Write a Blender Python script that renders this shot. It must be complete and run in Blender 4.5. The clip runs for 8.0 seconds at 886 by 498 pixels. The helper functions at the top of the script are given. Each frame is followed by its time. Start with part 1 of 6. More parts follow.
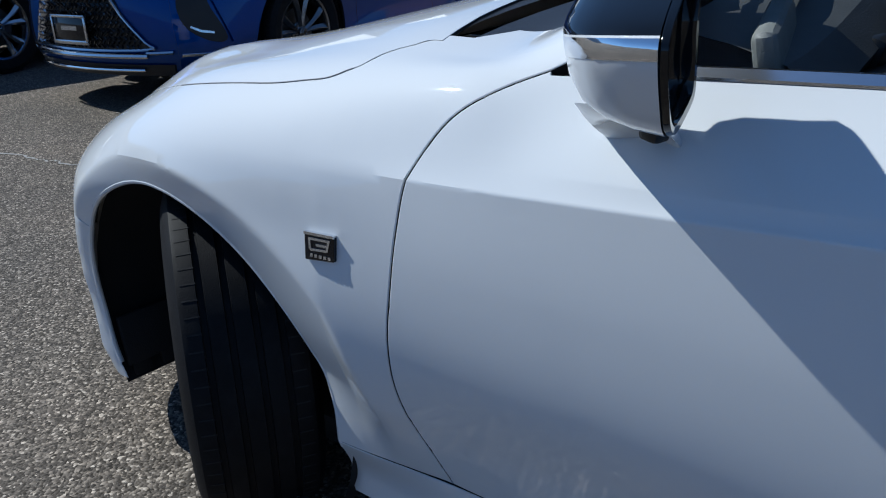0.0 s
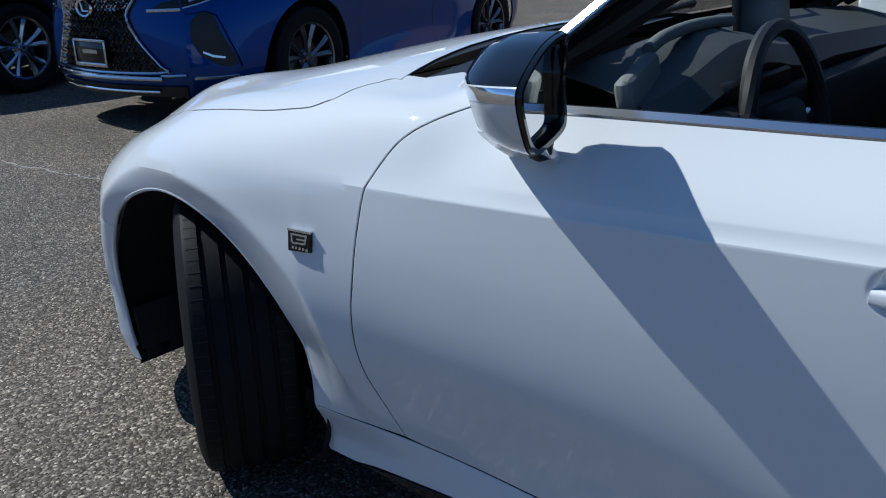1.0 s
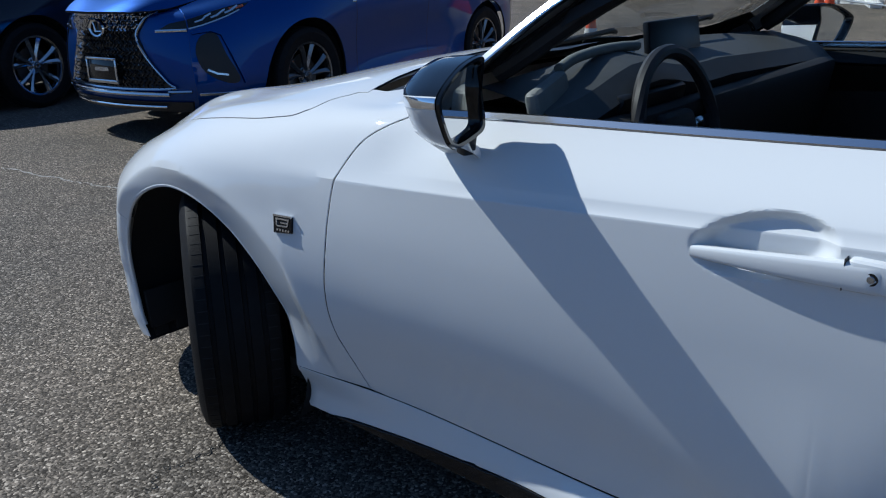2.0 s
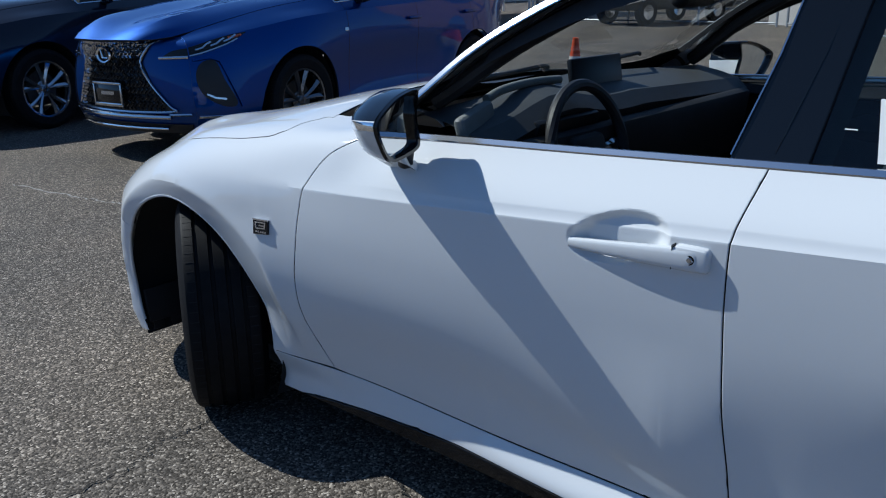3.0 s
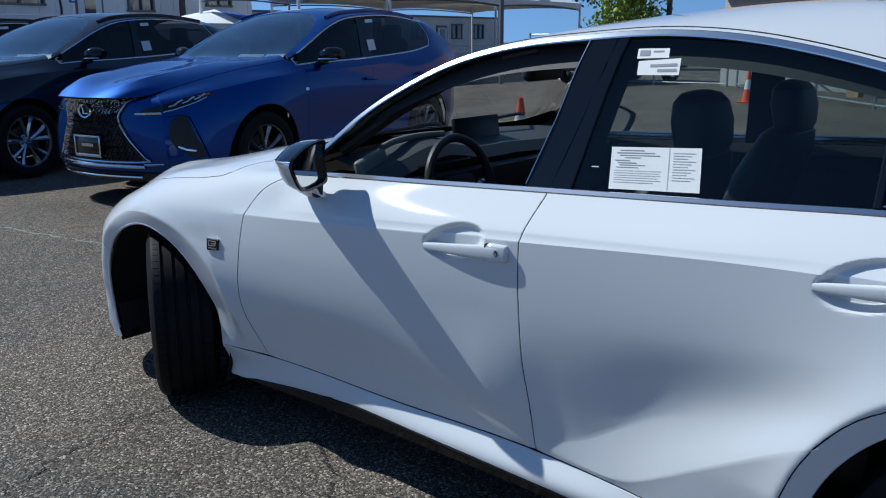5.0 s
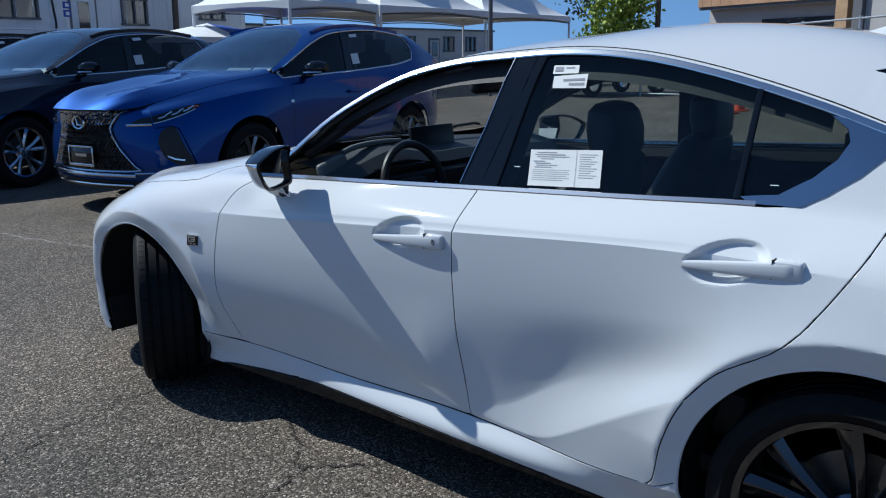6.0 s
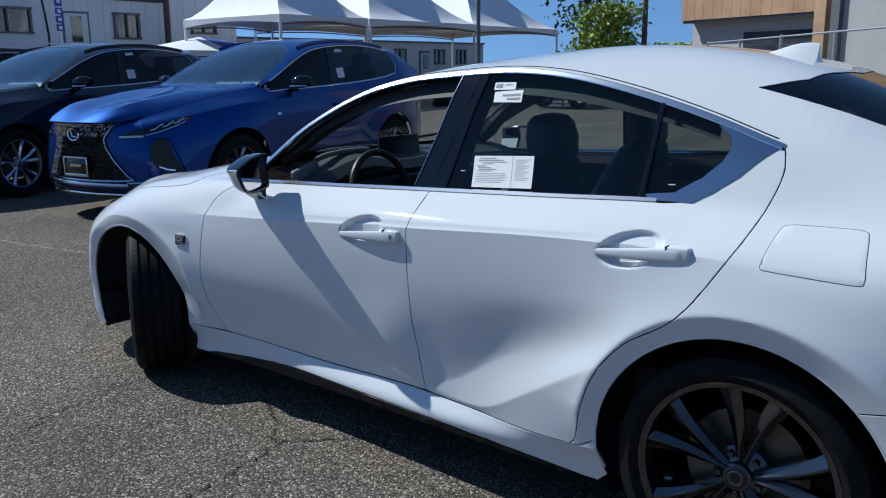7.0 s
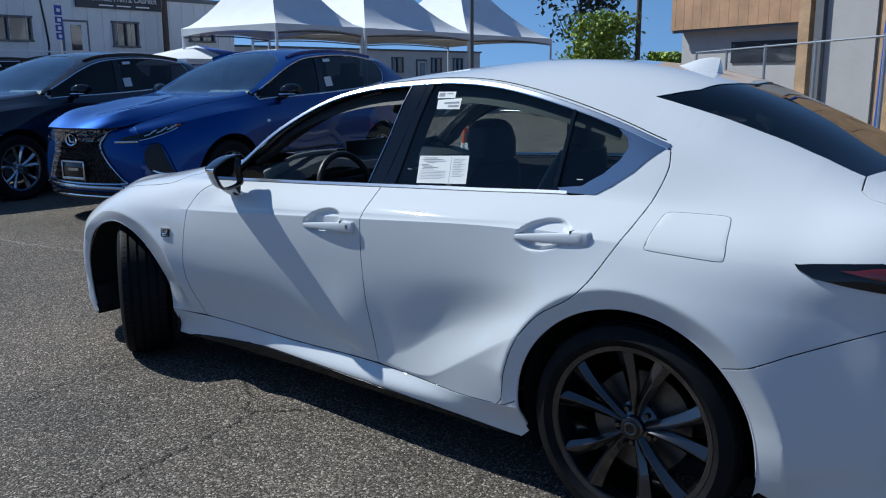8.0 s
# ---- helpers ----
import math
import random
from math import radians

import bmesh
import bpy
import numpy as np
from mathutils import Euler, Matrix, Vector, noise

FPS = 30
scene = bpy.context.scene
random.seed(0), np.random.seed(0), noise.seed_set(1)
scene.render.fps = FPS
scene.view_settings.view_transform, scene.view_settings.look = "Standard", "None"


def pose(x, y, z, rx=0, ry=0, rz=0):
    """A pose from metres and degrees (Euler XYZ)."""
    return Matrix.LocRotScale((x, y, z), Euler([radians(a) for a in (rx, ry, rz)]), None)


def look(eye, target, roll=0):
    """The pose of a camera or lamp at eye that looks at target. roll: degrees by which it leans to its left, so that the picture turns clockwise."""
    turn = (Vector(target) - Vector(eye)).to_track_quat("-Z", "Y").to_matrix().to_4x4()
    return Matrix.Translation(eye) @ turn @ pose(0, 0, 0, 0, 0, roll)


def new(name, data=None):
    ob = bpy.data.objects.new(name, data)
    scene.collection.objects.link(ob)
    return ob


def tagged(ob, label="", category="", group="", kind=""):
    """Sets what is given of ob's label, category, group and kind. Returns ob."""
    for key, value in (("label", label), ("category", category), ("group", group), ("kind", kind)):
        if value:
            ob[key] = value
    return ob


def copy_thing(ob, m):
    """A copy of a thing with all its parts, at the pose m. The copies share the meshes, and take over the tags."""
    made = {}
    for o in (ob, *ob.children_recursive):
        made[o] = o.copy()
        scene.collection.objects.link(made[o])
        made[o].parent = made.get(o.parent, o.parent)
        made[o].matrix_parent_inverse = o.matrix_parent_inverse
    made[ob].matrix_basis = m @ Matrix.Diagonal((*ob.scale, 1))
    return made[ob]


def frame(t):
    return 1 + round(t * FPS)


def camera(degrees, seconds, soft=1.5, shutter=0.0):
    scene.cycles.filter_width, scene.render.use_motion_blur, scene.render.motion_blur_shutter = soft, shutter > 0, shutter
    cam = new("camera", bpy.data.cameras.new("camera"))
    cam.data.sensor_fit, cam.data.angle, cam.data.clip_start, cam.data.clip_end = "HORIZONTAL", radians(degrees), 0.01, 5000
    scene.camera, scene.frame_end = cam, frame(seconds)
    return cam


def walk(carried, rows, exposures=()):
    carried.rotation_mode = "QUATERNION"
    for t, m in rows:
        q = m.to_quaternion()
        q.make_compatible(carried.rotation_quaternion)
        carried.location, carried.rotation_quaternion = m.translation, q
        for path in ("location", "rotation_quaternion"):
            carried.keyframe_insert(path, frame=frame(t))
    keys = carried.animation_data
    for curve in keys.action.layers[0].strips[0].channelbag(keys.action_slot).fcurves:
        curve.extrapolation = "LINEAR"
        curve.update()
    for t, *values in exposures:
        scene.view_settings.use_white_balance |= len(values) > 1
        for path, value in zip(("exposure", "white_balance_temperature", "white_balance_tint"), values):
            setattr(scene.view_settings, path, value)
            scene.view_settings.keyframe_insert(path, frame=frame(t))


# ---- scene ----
cam = camera(55.8, 8.0, soft=1.1)
PATH = [
    (0, (-1.652, -1.307, 1.128), (-0.243, -0.098, 0.383), -2.0),
    (0.5, (-1.731, -1.443, 1.168), (-0.319, -0.218, 0.456), -1.4),
    (1, (-1.822, -1.577, 1.196), (-0.409, -0.343, 0.501), -1.2),
    (2.5, (-2.099, -2.038, 1.262), (-0.677, -0.78, 0.632), -1.0),
    (3, (-2.188, -2.202, 1.292), (-0.759, -0.94, 0.688), -0.8),
    (3.5, (-2.28, -2.337, 1.311), (-0.836, -1.082, 0.725), -0.6),
    (4, (-2.386, -2.488, 1.325), (-0.922, -1.238, 0.784), -0.5),
    (4.5, (-2.479, -2.643, 1.348), (-0.997, -1.399, 0.84), -0.5),
    (5, (-2.56, -2.824, 1.358), (-1.064, -1.586, 0.878), -0.3),
    (6.5, (-2.818, -3.303, 1.384), (-1.303, -2.074, 0.942), -0.5),
    (7, (-2.917, -3.465, 1.393), (-1.393, -2.242, 0.967), -0.5),
    (7.5, (-3.004, -3.653, 1.393), (-1.478, -2.428, 0.98), -0.4),
    (8, (-3.106, -3.855, 1.403), (-1.577, -2.631, 0.995), -0.4),
]
walk(cam, [(t, look(eye, target, roll)) for t, eye, target, roll in PATH], exposures=[(0.0, 0.15, 5500, 3), (8.0, 0.15, 5500, 3)])

# ---- sun, sky ----
SUN = Vector((-0.226, 1.0, 1.03)).normalized()          # towards the sun
world = bpy.data.worlds.new("sky")
scene.world = world
world.use_nodes = True
wn = world.node_tree
wn.nodes.clear()
sky = wn.nodes.new("ShaderNodeTexSky")
sky.sky_type = "NISHITA"
sky.sun_disc = False
sky.sun_elevation = math.asin(SUN.z)
sky.sun_rotation = math.atan2(SUN.x, SUN.y)
sky.altitude = 600
sky.air_density, sky.dust_density, sky.ozone_density = 1.0, 0.0, 4.0
wbg = wn.nodes.new("ShaderNodeBackground")
wbg.inputs["Strength"].default_value = 0.098
wout = wn.nodes.new("ShaderNodeOutputWorld")
wco = wn.nodes.new("ShaderNodeTexCoord")
wmap = wn.nodes.new("ShaderNodeMapping")
wmap.inputs["Location"].default_value = (0, 0, 0.20)      # a clear dry sky: blue down to the horizon
wn.links.new(wco.outputs["Generated"], wmap.inputs["Vector"])
wn.links.new(wmap.outputs[0], sky.inputs[0])
wn.links.new(sky.outputs[0], wbg.inputs[0])
wn.links.new(wbg.outputs[0], wout.inputs[0])
sun = new("sun", bpy.data.lights.new("sun", "SUN"))
sun.data.energy, sun.data.angle, sun.data.color = 4.4, radians(0.53), (1.0, 0.92, 0.82)
sun.matrix_world = look(Vector((0, 0, 30)) + SUN * 10, (0, 0, 30))


# ---- materials ----
def mat(name, base, rough=0.5, metal=0.0, coat=0.0, vary=0.0, scale=8.0, bump=0.0, bump_scale=200.0, spec=0.5, rough_vary=0.0):
    m = bpy.data.materials.new(name)
    m.use_nodes = True
    nt = m.node_tree
    b = nt.nodes["Principled BSDF"]
    b.inputs["Base Color"].default_value = (*base, 1)
    b.inputs["Roughness"].default_value = rough
    b.inputs["Metallic"].default_value = metal
    b.inputs["Coat Weight"].default_value = coat
    b.inputs["Coat Roughness"].default_value = 0.03
    b.inputs["Specular IOR Level"].default_value = spec
    if vary or bump or rough_vary:
        co = nt.nodes.new("ShaderNodeTexCoord")
    if vary or rough_vary:
        n1 = nt.nodes.new("ShaderNodeTexNoise")
        n1.inputs["Scale"].default_value = scale
        n1.inputs["Detail"].default_value = 6
        n1.inputs["Roughness"].default_value = 0.65
        nt.links.new(co.outputs["Object"], n1.inputs["Vector"])
    if vary:
        r = nt.nodes.new("ShaderNodeValToRGB")
        r.color_ramp.elements[0].position, r.color_ramp.elements[1].position = 0.3, 0.7
        r.color_ramp.elements[0].color = (*[c * (1 - vary) for c in base], 1)
        r.color_ramp.elements[1].color = (*[min(1, c * (1 + vary)) for c in base], 1)
        nt.links.new(n1.outputs["Fac"], r.inputs["Fac"])
        nt.links.new(r.outputs["Color"], b.inputs["Base Color"])
    if rough_vary:
        mr = nt.nodes.new("ShaderNodeMapRange")
        mr.inputs["To Min"].default_value, mr.inputs["To Max"].default_value = max(0.02, rough - rough_vary), rough + rough_vary
        nt.links.new(n1.outputs["Fac"], mr.inputs["Value"])
        nt.links.new(mr.outputs["Result"], b.inputs["Roughness"])
    if bump:
        n2 = nt.nodes.new("ShaderNodeTexNoise")
        n2.inputs["Scale"].default_value = bump_scale
        n2.inputs["Detail"].default_value = 4
        bp = nt.nodes.new("ShaderNodeBump")
        bp.inputs["Strength"].default_value = bump
        bp.inputs["Distance"].default_value = 0.002
        nt.links.new(co.outputs["Object"], n2.inputs["Vector"])
        nt.links.new(n2.outputs["Fac"], bp.inputs["Height"])
        nt.links.new(bp.outputs["Normal"], b.inputs["Normal"])
    return m


def glass_mat(name, tint, rough=0.0, mirror=0.045):
    """Thin automotive glass: a tinted see-through layer with a mirror reflection by Fresnel."""
    m = bpy.data.materials.new(name)
    m.use_nodes = True
    nt = m.node_tree
    nt.nodes.clear()
    out = nt.nodes.new("ShaderNodeOutputMaterial")
    tr = nt.nodes.new("ShaderNodeBsdfTransparent")
    tr.inputs[0].default_value = (*tint, 1)
    gl = nt.nodes.new("ShaderNodeBsdfGlossy")
    gl.inputs["Roughness"].default_value = rough
    fr = nt.nodes.new("ShaderNodeLayerWeight")      # facing, the same from both sides of a thin pane
    fr.inputs[0].default_value = 0.5
    po = nt.nodes.new("ShaderNodeMath")
    po.operation, po.inputs[1].default_value = "POWER", 4.6
    ma = nt.nodes.new("ShaderNodeMath")
    ma.operation, ma.inputs[1].default_value, ma.inputs[2].default_value = "MULTIPLY_ADD", 0.92, mirror
    nt.links.new(fr.outputs["Facing"], po.inputs[0])
    nt.links.new(po.outputs[0], ma.inputs[0])
    mx = nt.nodes.new("ShaderNodeMixShader")
    nt.links.new(ma.outputs[0], mx.inputs[0])
    nt.links.new(tr.outputs[0], mx.inputs[1])
    nt.links.new(gl.outputs[0], mx.inputs[2])
    nt.links.new(mx.outputs[0], out.inputs[0])
    return m


WHITE = mat("white_paint", (0.665, 0.68, 0.69), 0.5, coat=1.0, spec=0.04, bump=0.012, bump_scale=900)
BLUE = mat("blue_paint", (0.0018, 0.047, 0.235), 0.46, 0.85, coat=0.7, spec=0.0, bump=0.02, bump_scale=900)
NAVY = mat("dark_paint", (0.008, 0.011, 0.024), 0.35, 0.3, coat=0.8, spec=0.1, bump=0.02, bump_scale=900)
BLACK = mat("black_plastic", (0.012, 0.012, 0.013), 0.45, vary=0.2, bump=0.2, bump_scale=700)
GLOSS = mat("gloss_black", (0.005, 0.006, 0.008), 0.06)
SILLBLACK = mat("sill_black", (0.005, 0.006, 0.008), 0.10, spec=0.2)
CHROME = mat("chrome", (0.75, 0.76, 0.78), 0.08, 1.0)
BRIGHT = mat("bright_trim", (0.62, 0.65, 0.70), 0.20, 1.0)
SATIN = mat("satin_trim", (0.50, 0.53, 0.58), 0.14, 1.0)
TYRE = mat("tyre_rubber", (0.008, 0.008, 0.009), 0.62, spec=0.14, vary=0.35, scale=30, bump=0.3, bump_scale=400)
RIM = mat("dark_rim", (0.065, 0.065, 0.070), 0.18, 0.9, coat=1.0)
GREYRIM = mat("grey_rim", (0.24, 0.24, 0.25), 0.25, 1.0)
SILVER = mat("silver_rim", (0.55, 0.56, 0.58), 0.18, 1.0)
IRON = mat("brake_iron", (0.14, 0.13, 0.12), 0.4, 0.9, vary=0.2, scale=40)
LINER = mat("wheel_liner", (0.010, 0.010, 0.011), 0.85, vary=0.3, bump=0.5, bump_scale=300)
CABIN = mat("cabin_black", (0.016, 0.015, 0.016), 0.6, vary=0.25, scale=20, bump=0.35, bump_scale=500)
LEATHER = mat("black_leather", (0.020, 0.019, 0.021), 0.48, vary=0.2, scale=14, bump=0.12, bump_scale=500)
PAPER = mat("paper", (0.78, 0.78, 0.75), 0.7, vary=0.03)
INK = mat("ink", (0.30, 0.30, 0.33), 0.8)
GLASS = glass_mat("clear_glass", (0.93, 0.96, 0.94))
TINT = glass_mat("tinted_glass", (0.60, 0.67, 0.65))
SCREENGLASS = glass_mat("windshield_glass", (0.55, 0.66, 0.68), mirror=0.30)
DARKGLASS = glass_mat("privacy_glass", (0.035, 0.04, 0.045))
MIRROR = mat("mirror_glass", (0.85, 0.86, 0.86), 0.02, 1.0)
RED = mat("red_lens", (0.11, 0.008, 0.010), 0.12, coat=1.0)
AMBER = mat("amber_lens", (0.45, 0.08, 0.02), 0.2, coat=1.0)
GLINT_METAL = mat("glint_metal", (0.62, 0.63, 0.66), 0.14, 1.0)
SEAM = mat("panel_seam", (0.16, 0.165, 0.175), 0.7)
SUVGLASS = glass_mat("rear_privacy_glass", (0.06, 0.07, 0.085))
LAMP = mat("lamp_chrome", (0.7, 0.72, 0.75), 0.12, 1.0, coat=1.0)


# ---- builders ----
def thing(name, m, label, category, group="", kind=""):
    ob = new(name)
    ob.matrix_world = m
    return tagged(ob, label, category, group, kind)


def finish(bm, name, material, angle=32.0, second=None):
    me = bpy.data.meshes.new(name)
    bmesh.ops.recalc_face_normals(bm, faces=bm.faces)
    bm.to_mesh(me)
    bm.free()
    for p in me.polygons:
        p.use_smooth = True
    me.set_sharp_from_angle(angle=radians(angle))
    me.materials.append(material)
    if second:
        me.materials.append(second)
    return me


def part(name, bm, material, parent, label="", angle=24.0):
    """One mesh object under a thing or a part; the mesh is in the parent's own axes."""
    two = any(f.material_index for f in bm.faces)
    ob = new(name, finish(bm, name, material, 20.0 if two else angle, LINER if two else None))
    ob.parent = parent
    return tagged(ob, label)


def box(bm, size, m=None, bevel=0.0, seg=2):
    m = m or Matrix()
    vs = bmesh.ops.create_cube(bm, size=1.0)["verts"]
    bmesh.ops.scale(bm, vec=size, verts=vs)
    if bevel:
        es = list({e for v in vs for e in v.link_edges})
        r = bmesh.ops.bevel(bm, geom=es, offset=bevel, segments=seg, profile=0.5, affect="EDGES")
        vs = list({v for f in r["faces"] for v in f.verts} | {v for v in vs if v.is_valid})
    bmesh.ops.transform(bm, matrix=m, verts=vs)
    return vs


def lathe(bm, profile, steps=64, m=None, close=False):
    """Turns (radius, along) round the X axis."""
    rings = []
    for k in range(steps):
        a = 2 * math.pi * k / steps
        rings.append([bm.verts.new((x, r * math.sin(a), r * math.cos(a))) for r, x in profile])
    n = len(profile)
    for k in range(steps):
        A, B = rings[k], rings[(k + 1) % steps]
        for i in range(n if close else n - 1):
            j = (i + 1) % n
            bm.faces.new((A[i], A[j], B[j], B[i]))
    vs = [v for r in rings for v in r]
    if m:
        bmesh.ops.transform(bm, matrix=m, verts=vs)
    return vs


def tube(bm, pts, r, seg=8, cap=True):
    """A round bar along points; r may be a number or one for each point."""
    pts = [Vector(p) for p in pts]
    rs = r if isinstance(r, (list, tuple)) else [r] * len(pts)
    rings, up = [], Vector((0.13, 0.21, 0.97)).normalized()
    for i, p in enumerate(pts):
        d = (pts[min(i + 1, len(pts) - 1)] - pts[max(i - 1, 0)]).normalized()
        a = d.cross(up)
        if a.length < 1e-3:
            a = d.cross(Vector((1, 0, 0)))
        a.normalize()
        b = d.cross(a)
        rings.append([bm.verts.new(p + (a * math.cos(t) + b * math.sin(t)) * rs[i]) for t in [2 * math.pi * k / seg for k in range(seg)]])
    for A, B in zip(rings, rings[1:]):
        for k in range(seg):
            bm.faces.new((A[k], A[(k + 1) % seg], B[(k + 1) % seg], B[k]))
    if cap:
        bm.faces.new(rings[0][::-1])
        bm.faces.new(rings[-1])


def spline(pts, n=10, closed=False):
    """A smooth line through the points (Catmull-Rom), n steps a span."""
    P = [np.array(p, float) for p in pts]
    out = []
    m = len(P)
    for i in range(m if closed else m - 1):
        a, b, c, d = (P[(i + k) % m] for k in (-1, 0, 1, 2)) if closed else (P[max(i - 1, 0)], P[i], P[i + 1], P[min(i + 2, m - 1)])
        for k in range(n):
            t = k / n
            out.append(0.5 * ((2 * b) + (c - a) * t + (2 * a - 5 * b + 4 * c - d) * t * t + (3 * b - a - 3 * c + d) * t ** 3))
    if not closed:
        out.append(P[-1])
    return out


def lofted(bm, sections, close=True, cap=True):
    """Joins rings of points into a skin."""
    rings = [[bm.verts.new(p) for p in s] for s in sections]
    n = len(rings[0])
    for A, B in zip(rings, rings[1:]):
        for k in range(n if close else n - 1):
            bm.faces.new((A[k], A[(k + 1) % n], B[(k + 1) % n], B[k]))
    if cap:
        bm.faces.new(rings[0][::-1])
        bm.faces.new(rings[-1])
    return rings


class Loft:
    """A body skin: level lines that run from nose to tail, each a list of (y, half width, z), from the sill (u = 0) to the middle
    of the roof (u = last); past the last the skin is mirrored to the other side. v is y, but pulled together at the two ends."""

    def __init__(self, levels, front, back, sharp=(), smooth=0.05):
        self.n, self.front, self.back, self.relief = len(levels), front, back, None
        self.vs = np.arange(back[1], front[1] + 0.0051, 0.01)
        P = []
        for pts in levels:
            a = np.array(sorted(pts))
            hi, lo = a[-1, 0], a[0, 0]
            y = self.vs.copy()
            f, b = y > front[0], y < back[0]
            y[f] = front[0] + (y[f] - front[0]) * (hi - front[0]) / (front[1] - front[0])
            y[b] = back[0] + (y[b] - back[0]) * (lo - back[0]) / (back[1] - back[0])
            w, z = self._curve(a[:, 0], a[:, 1], y), self._curve(a[:, 0], a[:, 2], y)
            k = np.exp(-0.5 * (np.arange(-15, 16) * 0.01 / smooth) ** 2)
            k /= k.sum()
            pad = lambda q: np.convolve(np.r_[2 * q[0] - q[15:0:-1], q, 2 * q[-1] - q[-2:-17:-1]], k, "valid")  # noqa: E731
            P.append(np.stack([pad(w), y, pad(z)], -1))
        P[-1][:, 0] = 0
        self.P = np.array(P)
        self.sharp = np.zeros((self.n, len(self.vs)))
        for lev, v0, v1, amount in sharp:
            self.sharp[lev] = np.maximum(self.sharp[lev], amount * np.clip(np.minimum(self.vs - v1, v0 - self.vs) / 0.25 + 0.5, 0, 1))

    @staticmethod
    def _curve(xs, ys, x):
        d = np.diff(ys) / np.diff(xs)
        m = np.r_[d[0], (d[:-1] * np.diff(xs)[1:] + d[1:] * np.diff(xs)[:-1]) / (xs[2:] - xs[:-2]), d[-1]]
        i = np.clip(np.searchsorted(xs, x) - 1, 0, len(xs) - 2)
        h = xs[i + 1] - xs[i]
        t = (x - xs[i]) / h
        return (2 * t ** 3 - 3 * t ** 2 + 1) * ys[i] + (t ** 3 - 2 * t ** 2 + t) * h * m[i] + (-2 * t ** 3 + 3 * t ** 2) * ys[i + 1] + (t ** 3 - t ** 2) * h * m[i + 1]

    def S(self, v, u):
        v, u = np.atleast_1d(np.asarray(v, float)), np.atleast_1d(np.asarray(u, float))
        top = self.n - 1
        flip = u > top
        u = np.clip(np.where(flip, 2 * top - u, u), 0, top)
        k = np.minimum(u.astype(int), top - 1)
        t = (u - k)[:, None]
        fv = np.clip((v - self.vs[0]) / 0.01, 0, len(self.vs) - 1.001)
        i = fv.astype(int)
        g = (fv - i)[:, None]
        at = lambda lev: self.P[lev, i] * (1 - g) + self.P[lev, i + 1] * g  # noqa: E731
        p0, p1 = at(k), at(k + 1)
        below, above = at(np.maximum(k - 1, 0)), at(np.minimum(k + 2, top))
        above = np.where((k + 2 > top)[:, None], p0 * [-1, 1, 1], above)
        below = np.where((k == 0)[:, None], 2 * p0 - p1, below)
        c = p1 - p0
        lc, lb, la = (np.maximum(np.linalg.norm(q, axis=1, keepdims=True), 1e-4) for q in (c, p0 - below, above - p1))
        m0 = ((p0 - below) / lb * lc + c / lc * lb) / (lb + lc) * lc
        m1 = (c / lc * la + (above - p1) / la * lc) / (la + lc) * lc
        s0, s1 = self.sharp[k, i][:, None], self.sharp[k + 1, i][:, None]
        m0, m1 = m0 * (1 - s0) + c * s0, m1 * (1 - s1) + c * s1
        q = (2 * t ** 3 - 3 * t ** 2 + 1) * p0 + (t ** 3 - 2 * t ** 2 + t) * m0 + (-2 * t ** 3 + 3 * t ** 2) * p1 + (t ** 3 - t ** 2) * m1
        if self.relief:
            q[:, 0] = np.where(q[:, 0] > 0.55, q[:, 0] + self.relief(q), q[:, 0])
        q[:, 0] = np.where(flip, q[:, 0], -q[:, 0])
        return q

    def u_at(self, v, z, lo=0.0, hi=None):
        """u on the near side at which the skin has that height at v."""
        hi = hi if hi is not None else self.n - 1.0
        us = np.linspace(lo, hi, 160)
        zs = np.maximum.accumulate(self.S(np.full(160, v), us)[:, 2])
        return float(np.interp(z, zs, us))

    def vu(self, yz, lo=0.0, hi=None):
        return [(y, self.u_at(y, z, lo, hi)) for y, z in yz]

    def at(self, v, u, out=0.0):
        """A place on the skin, moved outward along its normal."""
        p = self.S([v], [u])[0]
        a = self.S([v + 0.01], [u])[0] - self.S([v - 0.01], [u])[0]
        b = self.S([v], [u + 0.02])[0] - self.S([v], [u - 0.02])[0]
        n = np.cross(b, a)
        n /= np.linalg.norm(n)
        if n[0] * (1 if u > self.n - 1 else -1) < -0.2 or (abs(n[0]) <= 0.2 and n[2] < 0):
            n = -n
        return Vector(p + n * out)

    def sheet(self, poly, dv=0.035, du=0.2, gap=0.0013, depth=0.018, offset=0.0, round_edge=0.0016, fine=()):
        """A panel: the skin inside a closed line in (v, u), pulled in by the gap, with a rounded rim that turns inward."""
        bm = bmesh.new()
        pts = [p for i, p in enumerate(poly) if abs(p[0] - poly[i - 1][0]) + abs(p[1] - poly[i - 1][1]) > 1e-5]
        bm.faces.new([bm.verts.new((p[0], p[1], 0)) for p in pts])
        lo, hi = np.min(pts, 0), np.max(pts, 0)
        cuts = [(axis, c) for axis, step in ((0, dv), (1, du)) for c in np.arange(math.ceil(lo[axis] / step) * step, hi[axis], step)]
        cuts = [(axis, c) for axis, c in cuts if not any(axis == f[0] and f[1] - 0.4 * f[3] < c < f[2] + 0.4 * f[3] for f in fine)]
        cuts += [(axis, c) for axis, a, b, step in fine for c in np.arange(a, b, step)]
        for axis, c in cuts:
            co, no = [0, 0, 0], [0, 0, 0]
            co[axis], no[axis] = c, 1
            bmesh.ops.bisect_plane(bm, geom=bm.verts[:] + bm.edges[:] + bm.faces[:], plane_co=co, plane_no=no, dist=1e-5)
